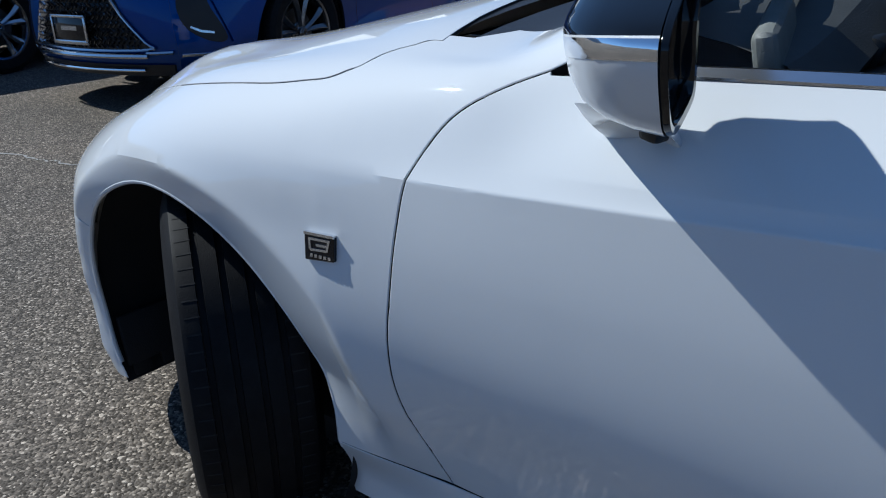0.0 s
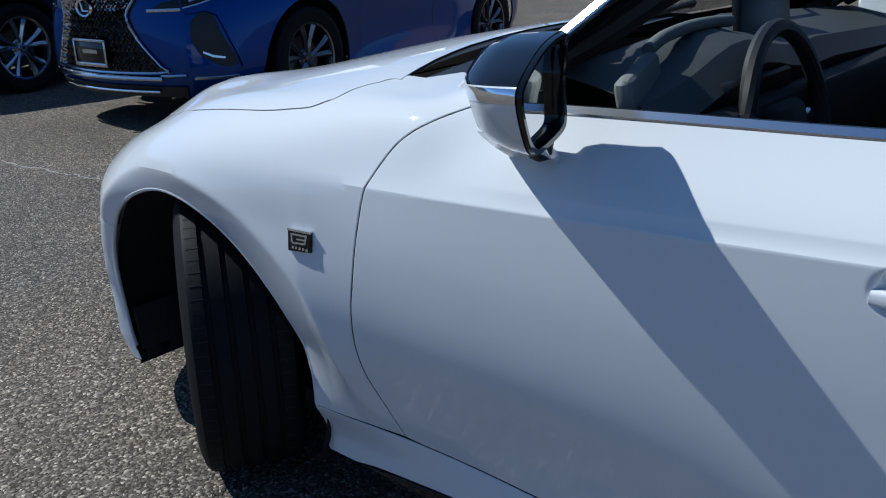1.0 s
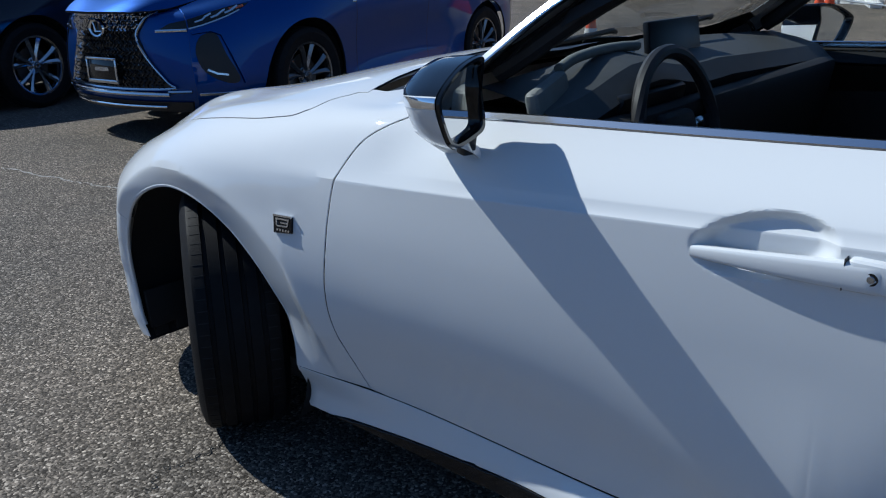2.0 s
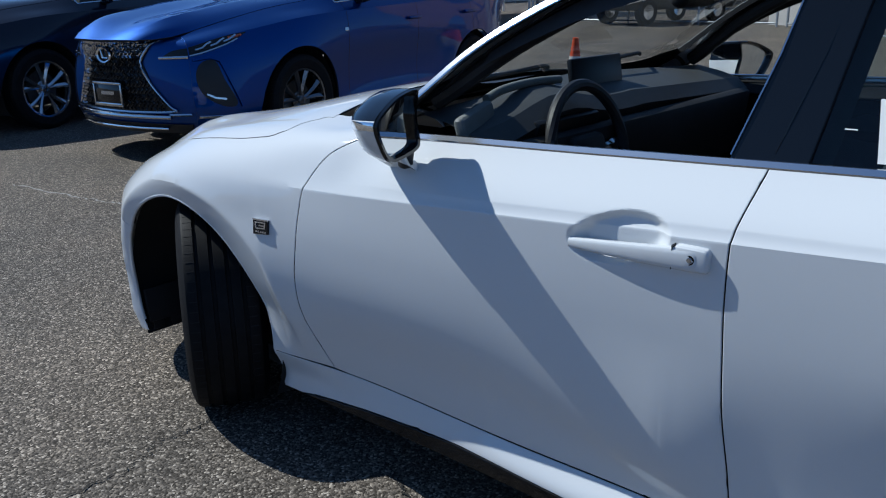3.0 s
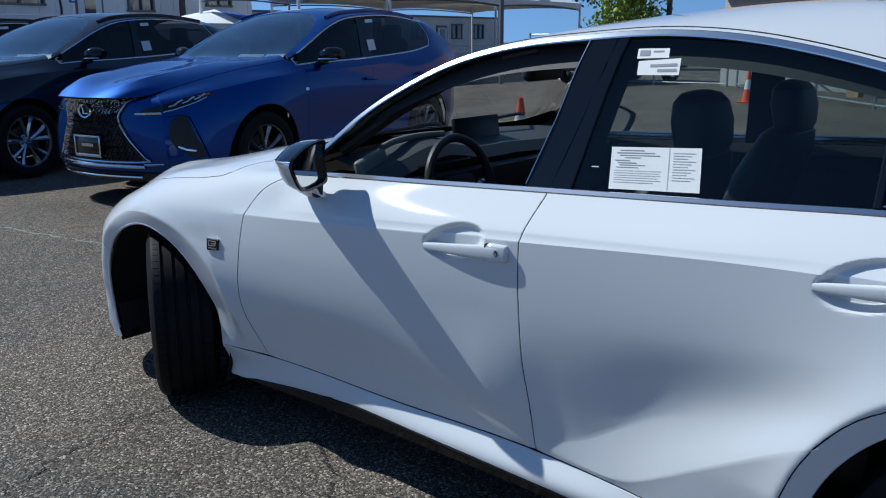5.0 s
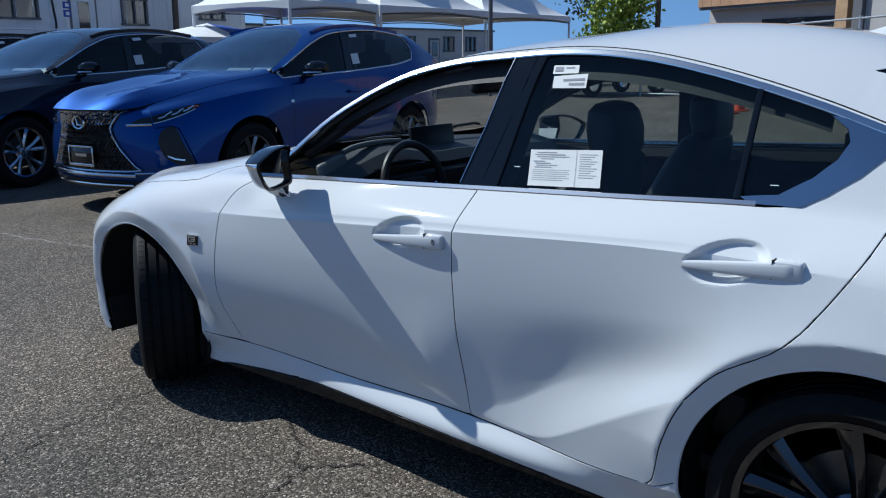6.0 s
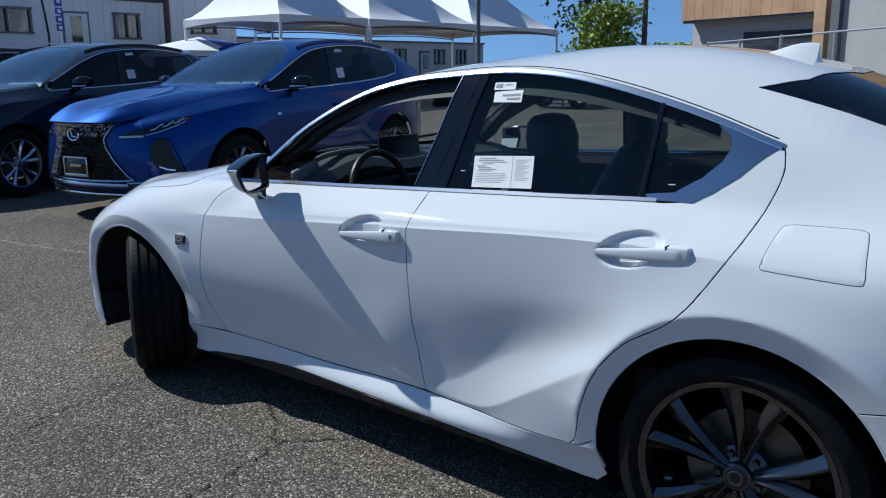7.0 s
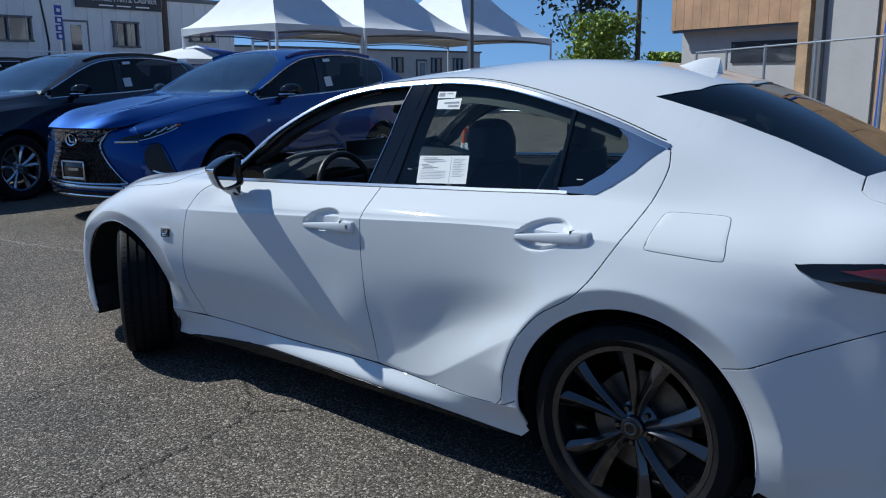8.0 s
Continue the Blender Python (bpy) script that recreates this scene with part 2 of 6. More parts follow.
        bmesh.ops.remove_doubles(bm, verts=bm.verts, dist=1e-5)
        bm.verts.ensure_lookup_table()
        q = self.S([x.co.x for x in bm.verts], [x.co.y for x in bm.verts])
        for vert, p in zip(bm.verts, q):
            vert.co = p
        bmesh.ops.remove_doubles(bm, verts=bm.verts, dist=0.0030 if not fine else 0.0018)
        bmesh.ops.dissolve_degenerate(bm, dist=0.0005, edges=bm.edges)
        bmesh.ops.recalc_face_normals(bm, faces=bm.faces)
        bm.normal_update()
        big = max(bm.faces, key=lambda f: f.calc_area())
        mid = big.calc_center_median()
        if big.normal.dot(mid - Vector((0, mid.y, 0.6))) < 0:
            bmesh.ops.reverse_faces(bm, faces=bm.faces)
            bm.normal_update()
        if offset:
            for vert in bm.verts:
                vert.co += vert.normal * offset
        if gap or round_edge or depth:
            self._rim(bm, gap, round_edge, depth)
        return bm

    @staticmethod
    def _rim(bm, gap, round_edge, depth):
        """Pulls the open edge in by the gap and turns it inward with a small rounded rim."""
        bm.normal_update()
        edge = [e for e in bm.edges if e.is_boundary]
        push, nor = {}, {}
        for e in edge:
            f = e.link_faces[0]
            d = (e.verts[1].co - e.verts[0].co).normalized()
            n = f.normal
            p = d.cross(n)
            if p.dot(f.calc_center_median() - e.verts[0].co) < 0:
                p = -p
            for v in e.verts:
                push[v] = push.get(v, Vector()) + p * e.calc_length()
                nor[v] = v.normal.copy()
        for v in push:
            push[v].normalize()
            v.co += push[v] * (gap + round_edge)
        steps = [(-0.7, -0.3), (-1.0, -1.0)] if round_edge else []
        ring = {v: v for v in push}
        at = {v: v.co.copy() for v in push}
        edges = edge
        moves = [(a * round_edge, b * round_edge) for a, b in steps]
        if depth:
            moves.append(((-round_edge if round_edge else 0.0), -depth))
        for a, b in moves:
            r = bmesh.ops.extrude_edge_only(bm, edges=edges)
            edges = [g for g in r["geom"] if isinstance(g, bmesh.types.BMEdge) and g.is_boundary]
            fresh = {g for g in r["geom"] if isinstance(g, bmesh.types.BMVert)}
            nxt = {}
            for v in fresh:
                for e in v.link_edges:
                    o = e.other_vert(v)
                    if o in ring:
                        nxt[v] = ring[o]
            for v, o in nxt.items():
                v.co = at[o] + push[o] * a + nor[o] * b
            if b < -0.004:      # the hidden wall of the gap is coloured dark, for the shade inside it
                for f in {f for v in nxt for f in v.link_faces}:
                    f.material_index = 1
            ring = nxt

    def strip(self, line, width, proud, n=0, u_dir=1):
        """A trim strip along a line of (v, u): raised flat bar with bevelled edges that follows the skin."""
        bm = bmesh.new()
        rows = []
        P = [self.at(v, u) for v, u in line]
        for i, (v, u) in enumerate(line):
            p, q = P[max(i - 1, 0)], P[min(i + 1, len(P) - 1)]
            d = (q - p).normalized()
            nrm = (self.at(v, u, 1.0) - self.at(v, u)).normalized()
            s = d.cross(nrm).normalized()
            c = P[i]
            h = width / 2
            rows.append([bm.verts.new(c + s * a + nrm * b) for a, b in ((-h, -0.004), (-h, proud * 0.5), (-h * 0.7, proud), (h * 0.7, proud), (h, proud * 0.5), (h, -0.004))])
        for A, B in zip(rows, rows[1:]):
            for k in range(5):
                bm.faces.new((A[k], A[k + 1], B[k + 1], B[k]))
        bm.faces.new(rows[0])
        bm.faces.new(rows[-1][::-1])
        return bm


def mirrored(bm):
    c = bm.copy()
    for v in c.verts:
        v.co.x = -v.co.x
    bmesh.ops.reverse_faces(c, faces=c.faces)
    return c


# ---- ground ----
def asphalt():
    m = bpy.data.materials.new("asphalt")
    m.use_nodes = True
    nt = m.node_tree
    b = nt.nodes["Principled BSDF"]
    co = nt.nodes.new("ShaderNodeTexCoord")
    vor = nt.nodes.new("ShaderNodeTexVoronoi")
    vor.inputs["Scale"].default_value = 145
    big = nt.nodes.new("ShaderNodeTexNoise")
    big.inputs["Scale"].default_value, big.inputs["Detail"].default_value = 0.9, 7
    fine = nt.nodes.new("ShaderNodeTexNoise")
    fine.inputs["Scale"].default_value, fine.inputs["Detail"].default_value = 60, 5
    for n in (vor, big, fine):
        nt.links.new(co.outputs["Object"], n.inputs["Vector"])
    # stone chips: each cell its own grey, some light and some rusty
    hsv = nt.nodes.new("ShaderNodeSeparateColor")
    nt.links.new(vor.outputs["Color"], hsv.inputs[0])
    chips = nt.nodes.new("ShaderNodeValToRGB")
    e = chips.color_ramp.elements
    e[0].position, e[0].color = 0.0, (0.041, 0.037, 0.032, 1)
    e[1].position, e[1].color = 1.0, (0.52, 0.475, 0.415, 1)
    for p, c in ((0.42, (0.098, 0.088, 0.077)), (0.74, (0.172, 0.154, 0.134)), (0.91, (0.285, 0.254, 0.217))):
        k = e.new(p)
        k.color = (*c, 1)
    nt.links.new(hsv.outputs[0], chips.inputs["Fac"])
    dirt = nt.nodes.new("ShaderNodeValToRGB")
    dirt.color_ramp.elements[0].position, dirt.color_ramp.elements[1].position = 0.32, 0.72
    dirt.color_ramp.elements[0].color = (0.72, 0.71, 0.70, 1)
    dirt.color_ramp.elements[1].color = (1.20, 1.12, 1.04, 1)
    nt.links.new(big.outputs["Fac"], dirt.inputs["Fac"])
    mul = nt.nodes.new("ShaderNodeMix")
    mul.data_type, mul.blend_type = "RGBA", "MULTIPLY"
    mul.inputs["Factor"].default_value = 1.0
    nt.links.new(chips.outputs["Color"], mul.inputs["A"])
    nt.links.new(dirt.outputs["Color"], mul.inputs["B"])
    nt.links.new(mul.outputs["Result"], b.inputs["Base Color"])
    b.inputs["Roughness"].default_value = 0.62
    b.inputs["Specular IOR Level"].default_value = 0.06
    add = nt.nodes.new("ShaderNodeMath")
    add.operation = "MULTIPLY_ADD"
    add.inputs[1].default_value = -1.2
    nt.links.new(vor.outputs["Distance"], add.inputs[0])
    nt.links.new(fine.outputs["Fac"], add.inputs[2])
    bp = nt.nodes.new("ShaderNodeBump")
    bp.inputs["Strength"].default_value, bp.inputs["Distance"].default_value = 0.7, 0.0035
    nt.links.new(add.outputs[0], bp.inputs["Height"])
    nt.links.new(bp.outputs["Normal"], b.inputs["Normal"])
    return m


ASPHALT = asphalt()
bm = bmesh.new()
bmesh.ops.create_grid(bm, x_segments=40, y_segments=40, size=1500)
ground = tagged(new("ground", finish(bm, "ground", ASPHALT)), "grey sunlit asphalt of a car lot with pale stone chips", "ground", kind="structure")

# ---- the white sedan ----
# level lines: (y, half width, z); front axle at y = 0, rear axle at y = -2.8
sill_line = [(0.86, 0.4, 0.2), (0.66, 0.695, 0.17), (0.4, 0.838, 0.15), (0, 0.83, 0.16), (-0.4, 0.826, 0.17), (-1, 0.83, 0.182), (-2, 0.862, 0.19), (-2.4, 0.845, 0.178), (-2.8, 0.82, 0.18), (-3.2, 0.845, 0.215), (-3.55, 0.78, 0.25), (-3.8, 0.55, 0.28)]
rocker_line = [(0.88, 0.42, 0.24), (0.66, 0.715, 0.22), (0.4, 0.843, 0.21), (0, 0.85, 0.22), (-0.4, 0.828, 0.225), (-0.65, 0.826, 0.228), (-0.95, 0.83, 0.232), (-1.3, 0.852, 0.236), (-1.7, 0.87, 0.24), (-2.05, 0.882, 0.245), (-2.4, 0.862, 0.24), (-2.8, 0.87, 0.25), (-3.2, 0.878, 0.28), (-3.36, 0.838, 0.294), (-3.55, 0.79, 0.31), (-3.81, 0.55, 0.339)]
door_foot_line = [(0.9, 0.43, 0.33), (0.66, 0.71, 0.32), (0.4, 0.848, 0.32), (0, 0.87, 0.31), (-0.4, 0.862, 0.3), (-0.61, 0.836, 0.3), (-1.2, 0.824, 0.292), (-1.72, 0.838, 0.302), (-1.9, 0.854, 0.3), (-2, 0.868, 0.298), (-2.15, 0.888, 0.296), (-2.4, 0.905, 0.31), (-2.8, 0.91, 0.32), (-3.201, 0.9, 0.359), (-3.36, 0.862, 0.377), (-3.551, 0.805, 0.398), (-3.821, 0.55, 0.418)]
door_low_line = [(0.91, 0.44, 0.418), (0.66, 0.72, 0.405), (0.4, 0.855, 0.408), (0, 0.893, 0.398), (-0.402, 0.882, 0.398), (-0.612, 0.863, 0.398), (-1.202, 0.845, 0.389), (-1.73, 0.847, 0.320), (-1.90, 0.860, 0.314), (-1.99, 0.872, 0.318), (-2.08, 0.887, 0.368), (-2.18, 0.900, 0.431), (-2.27, 0.910, 0.487), (-2.35, 0.916, 0.536), (-2.43, 0.920, 0.580), (-2.5, 0.922, 0.60), (-2.802, 0.92, 0.517), (-3.202, 0.907, 0.477), (-3.36, 0.868, 0.486), (-3.552, 0.815, 0.497), (-3.822, 0.55, 0.497)]
door_mid_line = [(0.91, 0.45, 0.536), (0.66, 0.71, 0.53), (0.4, 0.857, 0.536), (0, 0.909, 0.536), (-0.405, 0.911, 0.536), (-0.615, 0.903, 0.536), (-1.205, 0.885, 0.526), (-1.73, 0.852, 0.350), (-1.86, 0.851, 0.380), (-1.967, 0.855, 0.452), (-2.066, 0.862, 0.515), (-2.16, 0.872, 0.552), (-2.27, 0.886, 0.59), (-2.36, 0.899, 0.622), (-2.5, 0.917, 0.672), (-2.804, 0.922, 0.69), (-3.203, 0.908, 0.625), (-3.36, 0.868, 0.625), (-3.553, 0.815, 0.625), (-3.813, 0.55, 0.625)]
door_high_line = [(0.89, 0.44, 0.6), (0.66, 0.665, 0.61), (0.4, 0.84, 0.652), (0, 0.909, 0.694), (-0.408, 0.913, 0.694), (-1.008, 0.905, 0.684), (-1.708, 0.895, 0.694), (-2.209, 0.896, 0.733), (-2.61, 0.912, 0.783), (-2.805, 0.918, 0.792), (-3.205, 0.9, 0.782), (-3.36, 0.864, 0.782), (-3.555, 0.812, 0.782), (-3.805, 0.54, 0.782)]
shoulder_line = [(0.84, 0.44, 0.64), (0.64, 0.6, 0.675), (0.4, 0.765, 0.725), (0, 0.882, 0.792), (-0.61, 0.899, 0.812), (-1.081, 0.899, 0.84), (-1.692, 0.895, 0.879), (-2.352, 0.891, 0.916), (-2.806, 0.888, 0.913), (-3.206, 0.872, 0.913), (-3.556, 0.8, 0.908), (-3.786, 0.53, 0.898)]
belt_line = [(0.76, 0.45, 0.68), (0.55, 0.555, 0.725), (0.3, 0.7, 0.795), (0, 0.785, 0.868), (-0.413, 0.802, 0.92), (-0.773, 0.8, 0.952), (-1.354, 0.786, 0.977), (-1.714, 0.782, 0.993), (-2.174, 0.778, 1.013), (-2.565, 0.772, 1.03), (-2.857, 0.78, 1.026), (-3.207, 0.775, 1.018), (-3.557, 0.72, 1.006), (-3.747, 0.52, 0.991)]
rail_line = [(0.7, 0.4, 0.7), (0.4, 0.55, 0.79), (0.24, 0.61, 0.862), (0, 0.662, 0.894), (-0.413, 0.71, 0.948), (-0.734, 0.765, 0.972), (-0.855, 0.757, 1.038), (-0.957, 0.708, 1.137), (-1.097, 0.66, 1.229), (-1.267, 0.62, 1.309), (-1.447, 0.596, 1.355), (-1.677, 0.58, 1.379), (-1.897, 0.574, 1.39), (-2.117, 0.585, 1.374), (-2.297, 0.606, 1.34), (-2.437, 0.624, 1.305), (-2.617, 0.65, 1.252), (-2.828, 0.68, 1.179), (-3.1, 0.665, 1.122), (-3.35, 0.645, 1.072), (-3.55, 0.61, 1.045), (-3.717, 0.48, 1.016)]
roof_side_line = [(0.66, 0.205, 0.731), (0.4, 0.31, 0.815), (0, 0.36, 0.914), (-0.414, 0.37, 0.991), (-0.734, 0.38, 1.011), (-1.017, 0.36, 1.171), (-1.267, 0.34, 1.309), (-1.517, 0.32, 1.393), (-1.817, 0.31, 1.43), (-2.2, 0.31, 1.447), (-2.5, 0.32, 1.42), (-2.8, 0.34, 1.352), (-3.05, 0.35, 1.25), (-3.3, 0.36, 1.138), (-3.45, 0.36, 1.085), (-3.608, 0.32, 1.06), (-3.697, 0.27, 1.041)]
middle_line = [(0.64, -0.045, 0.735), (0.4, -0.012, 0.825), (0, 0, 0.922), (-0.414, 0, 1.001), (-0.715, 0, 1.019), (-1.017, 0, 1.181), (-1.267, 0, 1.319), (-1.517, 0, 1.403), (-1.817, 0, 1.443), (-2.2, 0, 1.46), (-2.5, 0, 1.434), (-2.8, 0, 1.372), (-3.05, 0, 1.272), (-3.3, 0, 1.15), (-3.45, 0, 1.095), (-3.608, 0, 1.065), (-3.697, 0, 1.045)]
CAR_LEVELS = [sill_line, rocker_line, door_foot_line, door_low_line, door_mid_line, door_high_line, shoulder_line, belt_line, rail_line, roof_side_line, middle_line]
CAR = Loft(CAR_LEVELS, (0.40, 0.90), (-3.2, -3.82), sharp=((2, -0.3, -2.5, 1.0), (6, -0.50, -2.75, 0.9), (7, -0.80, -2.9, 1.0), (8, -0.85, -2.8, 0.6), (3, -1.75, -2.45, 1.0), (4, -1.70, -2.05, 0.75)), smooth=0.035)
BELT, RAIL, TOP = 7.0, 8.0, 10.0


def soft_step(x, width):
    return 0.5 * (x + np.sqrt(x * x + width * width))


def car_relief(q):
    """Wheel-arch flares and door-handle dishes on the sedan's sides: change of half width at (y, z)."""
    y, z = q[:, 1], q[:, 2]
    out = np.zeros(len(q))
    for cy, cz, r0, grow in ((0.0, 0.325, 0.428, 0.10), (-2.795, 0.335, 0.448, 0.025)):
        rf = r0 + grow * np.clip((cy - y) / 0.45, 0, 1) ** 1.6        # the front flare widens towards the door
        r = np.hypot(y - cy, z - cz)
        ang = np.where(y > cy, np.clip((z - 0.10) / 0.12, 0, 1), np.clip((z - 0.30) / 0.14, 0, 1)) if cy > -1 else np.where(y < cy, np.clip((z - 0.16) / 0.14, 0, 1), np.clip((z - 0.30) / 0.14, 0, 1))
        out += 0.024 * ang * np.exp(-np.clip(r - rf, 0, None) / 0.085) * (r < 0.9) - 0.42 * ang * soft_step(rf - r, 0.008) * (r > 0.3)
    for hy, hz, ry, rz, d in ((-1.480, 0.850, 0.106, 0.050, 0.024), (-2.478, 0.906, 0.101, 0.052, 0.024)):
        e = ((y - hy) / ry) ** 2 + ((z - hz + 0.17 * (y - hy)) / rz) ** 2
        k = np.clip((1 - e) / 0.6, 0, 1)
        out -= d * k * k * (3 - 2 * k) * (z > 0.7)
    # the band between crease and windows is crowned
    zs = np.interp(-y, [0.61, 1.081, 1.692, 2.352], [0.812, 0.84, 0.879, 0.916])
    zb = np.interp(-y, [0.413, 0.773, 1.354, 1.714, 2.174, 2.565], [0.92, 0.952, 0.977, 0.993, 1.013, 1.03])
    t = np.clip((z - zs) / (zb - zs), 0, 1)
    out += 0.047 * t * (1 - t) ** 2 * np.clip((t - 0.03) / 0.15, 0, 1) * np.clip((-y - 0.75) / 0.3, 0, 1) * np.clip((2.55 + y) / 0.3, 0, 1) * (q[:, 0] > 0.75)
    return out


def arc(cy, cz, r, a0, a1, n=24, sq=1.0):
    """Points on a wheel arch, degrees from straight ahead over the top to behind."""
    return [(cy + r * math.cos(radians(a0 + (a1 - a0) * k / n)), cz + sq * r * math.sin(radians(a0 + (a1 - a0) * k / n))) for k in range(n + 1)]


def both(name, bm, material, parent, label=""):
    c = mirrored(bm)
    a = part(name, bm, material, parent, label)
    part(name, c, material, parent, label)
    return a


CAR.relief = car_relief
sedan = thing("sedan", Matrix(), "white four-door sedan with black wheels, parked on asphalt, front wheels turned", "car")
DOOR_F = [(-0.757, 0.950), (-0.706, 0.929), (-0.659, 0.901), (-0.629, 0.868), (-0.602, 0.812), (-0.589, 0.739), (-0.579, 0.661), (-0.567, 0.556), (-0.572, 0.446), (-0.612, 0.304)]
DOOR_M = [(-1.700, 0.990), (-1.693, 0.933), (-1.688, 0.875), (-1.688, 0.777), (-1.692, 0.688), (-1.698, 0.564), (-1.712, 0.437), (-1.719, 0.306)]
DOOR_R = [(-2.806, 1.176), (-2.817, 1.120), (-2.798, 1.038), (-2.745, 0.910), (-2.636, 0.752), (-2.494, 0.654), (-2.411, 0.550), (-2.366, 0.438), (-2.339, 0.328), (-2.308, 0.302)]
gap_f, gap_m, gap_r = (CAR.vu(spline(g, 5), 0, RAIL) for g in (DOOR_F, DOOR_M, DOOR_R))
front_arch = CAR.vu(arc(0.0, 0.325, 0.383, 200, -26, 36, 0.975), 0, BELT)      # behind -> over -> ahead
rear_arch = CAR.vu(arc(-2.795, 0.335, 0.392, 198, -24, 36, 0.985), 0, BELT)[::-1]   # ahead -> over -> behind
line = lambda a, b, n=10: [(a[0] + (b[0] - a[0]) * k / n, a[1] + (b[1] - a[1]) * k / n) for k in range(n + 1)]  # noqa: E731
belt_f = [(v, BELT - 0.04) for v in np.linspace(-0.76, -1.696, 16)]
belt_r = [(v, BELT - 0.04) for v in np.linspace(-1.700, -2.52, 16)]
door_low = lambda a, b, n=16: [(y, 2.0) for y in np.linspace(a, b, n)]  # noqa: E731

# fender: arch, lower seam, door gap, hood seam
hood_edge = spline([(-0.505, 8.15), (-0.47, 8.08), (-0.44, 7.67), (-0.428, 7.25), (-0.41, 7.09), (-0.38, 6.97), (-0.332, 6.93), (-0.272, 6.89), (-0.2, 6.89), (0.0, 6.93), (0.2, 7.05), (0.42, 7.20)], 6)
seam_b = (0.44, CAR.u_at(0.42, 0.60, 0, BELT))
fender = gap_f[::-1] + [(-0.79, 7.35), (-0.80, 7.8), (-0.80, 8.30), (-0.66, 8.31), (-0.59, 8.33), (-0.545, 8.17)] + hood_edge + [seam_b, [p for p in front_arch if p[0] > 0.2 and p[1] < seam_b[1] - 0.4][0]] + [p for p in front_arch[::-1] if not (p[0] > 0.2 and p[1] < seam_b[1] - 0.4) and not (p[0] < -0.2 and p[1] < 2.02)]
low_arch = [p for p in front_arch if p[0] < -0.2 and p[1] < 2.02]      # the arch's rear end, on the rocker
fender = fender + [(low_arch[-1][0], 2.0), (-0.42, 2.0)]
both("fender", CAR.sheet(fender, dv=0.02, du=0.1, fine=((0, -0.52, 0.42, 0.008), (1, 2.0, 5.6, 0.05))), WHITE, sedan)
FINE_F = ((0, -1.60, -1.365, 0.004), (1, 5.45, 5.95, 0.03), (1, 5.95, 6.42, 0.014), (1, 6.42, 6.62, 0.03))
FINE_R = ((0, -2.372, -2.25, 0.008), (0, -2.72, -2.604, 0.008), (1, 2.2, 5.5, 0.05), (0, -2.60, -2.365, 0.004), (1, 5.52, 5.90, 0.03), (1, 5.90, 6.40, 0.014), (1, 6.40, 6.62, 0.03))
front_door = part("door", CAR.sheet(gap_f + door_low(-0.66, -1.69) + gap_m[::-1] + belt_f[::-1], fine=FINE_F, dv=0.016, du=0.06), WHITE, sedan, "white front door")
front_door_r = part("door", mirrored(CAR.sheet(gap_f + door_low(-0.66, -1.69) + gap_m[::-1] + belt_f[::-1])), WHITE, sedan, "white front door")
rd = gap_m + door_low(-1.75, -2.29) + gap_r[::-1] + [(-2.79, 7.93), (-2.70, 7.60), (-2.62, 7.22), (-2.56, 6.99)] + belt_r[::-1]
rear_door = part("door", CAR.sheet(rd, fine=FINE_R, dv=0.025, du=0.125), WHITE, sedan, "white rear door")
rear_door_r = part("door", mirrored(CAR.sheet(rd)), WHITE, sedan, "white rear door")
# rocker under the doors
sill_low = lambda y: float(np.interp(y, [-2.385, -2.2, -2.0, -1.8, -1.5, -1.2, -1.03, -0.734, -0.52, -0.45, -0.37], [0.08, 0.25, 0.45, 0.61, 0.80, 0.92, 0.95, 0.62, 0.25, 0.02, 0.0]))  # noqa: E731
rocker = [(low_arch[-1][0], 2.0), (-0.42, 2.0)] + [(y, 1.995) for y in np.linspace(-0.62, -2.31, 24)] + [(-2.345, 2.0)] + [p for p in rear_arch if p[1] > 2.0 and p[0] > -2.6][:1] + [p for p in rear_arch if p[0] > -2.6 and 0.12 < p[1] <= 2.0][::-1] + [(y, sill_low(y)) for y in np.linspace(-2.385, -0.45, 30)] + [(low_arch[0][0] - 0.012, 0.02)] + low_arch[:-1]
both("rocker_panel", CAR.sheet(rocker, du=0.125), WHITE, sedan)
trim = [(y, sill_low(y)) for y in np.linspace(-0.43, -2.30, 26)] + [(y, 0.0) for y in np.linspace(-2.30, -0.43, 22)]
both("sill_trim", CAR.sheet(trim, offset=0.002, depth=0.04), SILLBLACK, sedan, "gloss black sill trim")

# quarters and roof in one skin, from nose-side A-pillar to the rear bumper
WS_U = 8.36
half = [(-1.40, TOP), (-1.385, 9.4), (-1.36, 8.9), (-1.30, 8.55), (-1.2, WS_U), (-1.0, WS_U), (-0.86, WS_U + 0.05), (-0.80, WS_U)] + [(-0.79, 8.04), (-0.80, 7.86)]
half += [(v, RAIL - 0.02) for v in np.linspace(-0.85, -2.78, 60)]
half += gap_r[:1] + gap_r[1:]
arch_q = [p for p in rear_arch if p[1] > 2.0 and p[0] > -3.10]
half += [(-2.345, 2.0)] + arch_q
seam_r = CAR.vu([(-3.16, 0.625), (-3.25, 0.668), (-3.47, 0.765), (-3.60, 0.81)], 0, BELT)
half += seam_r + [(-3.62, 6.8), (-3.60, 7.6)]
trunk_l = [(-3.60, 7.75), (-3.48, 7.82), (-3.40, 7.95), (-3.36, 8.1)]
half += trunk_l + [(-3.345, 8.48), (-3.22, 8.55), (-3.1, 8.58), (-2.9, 8.56), (-2.664, 8.52), (-2.70, 8.63), (-2.768, 8.88), (-2.81, 9.4), (-2.825, TOP)]
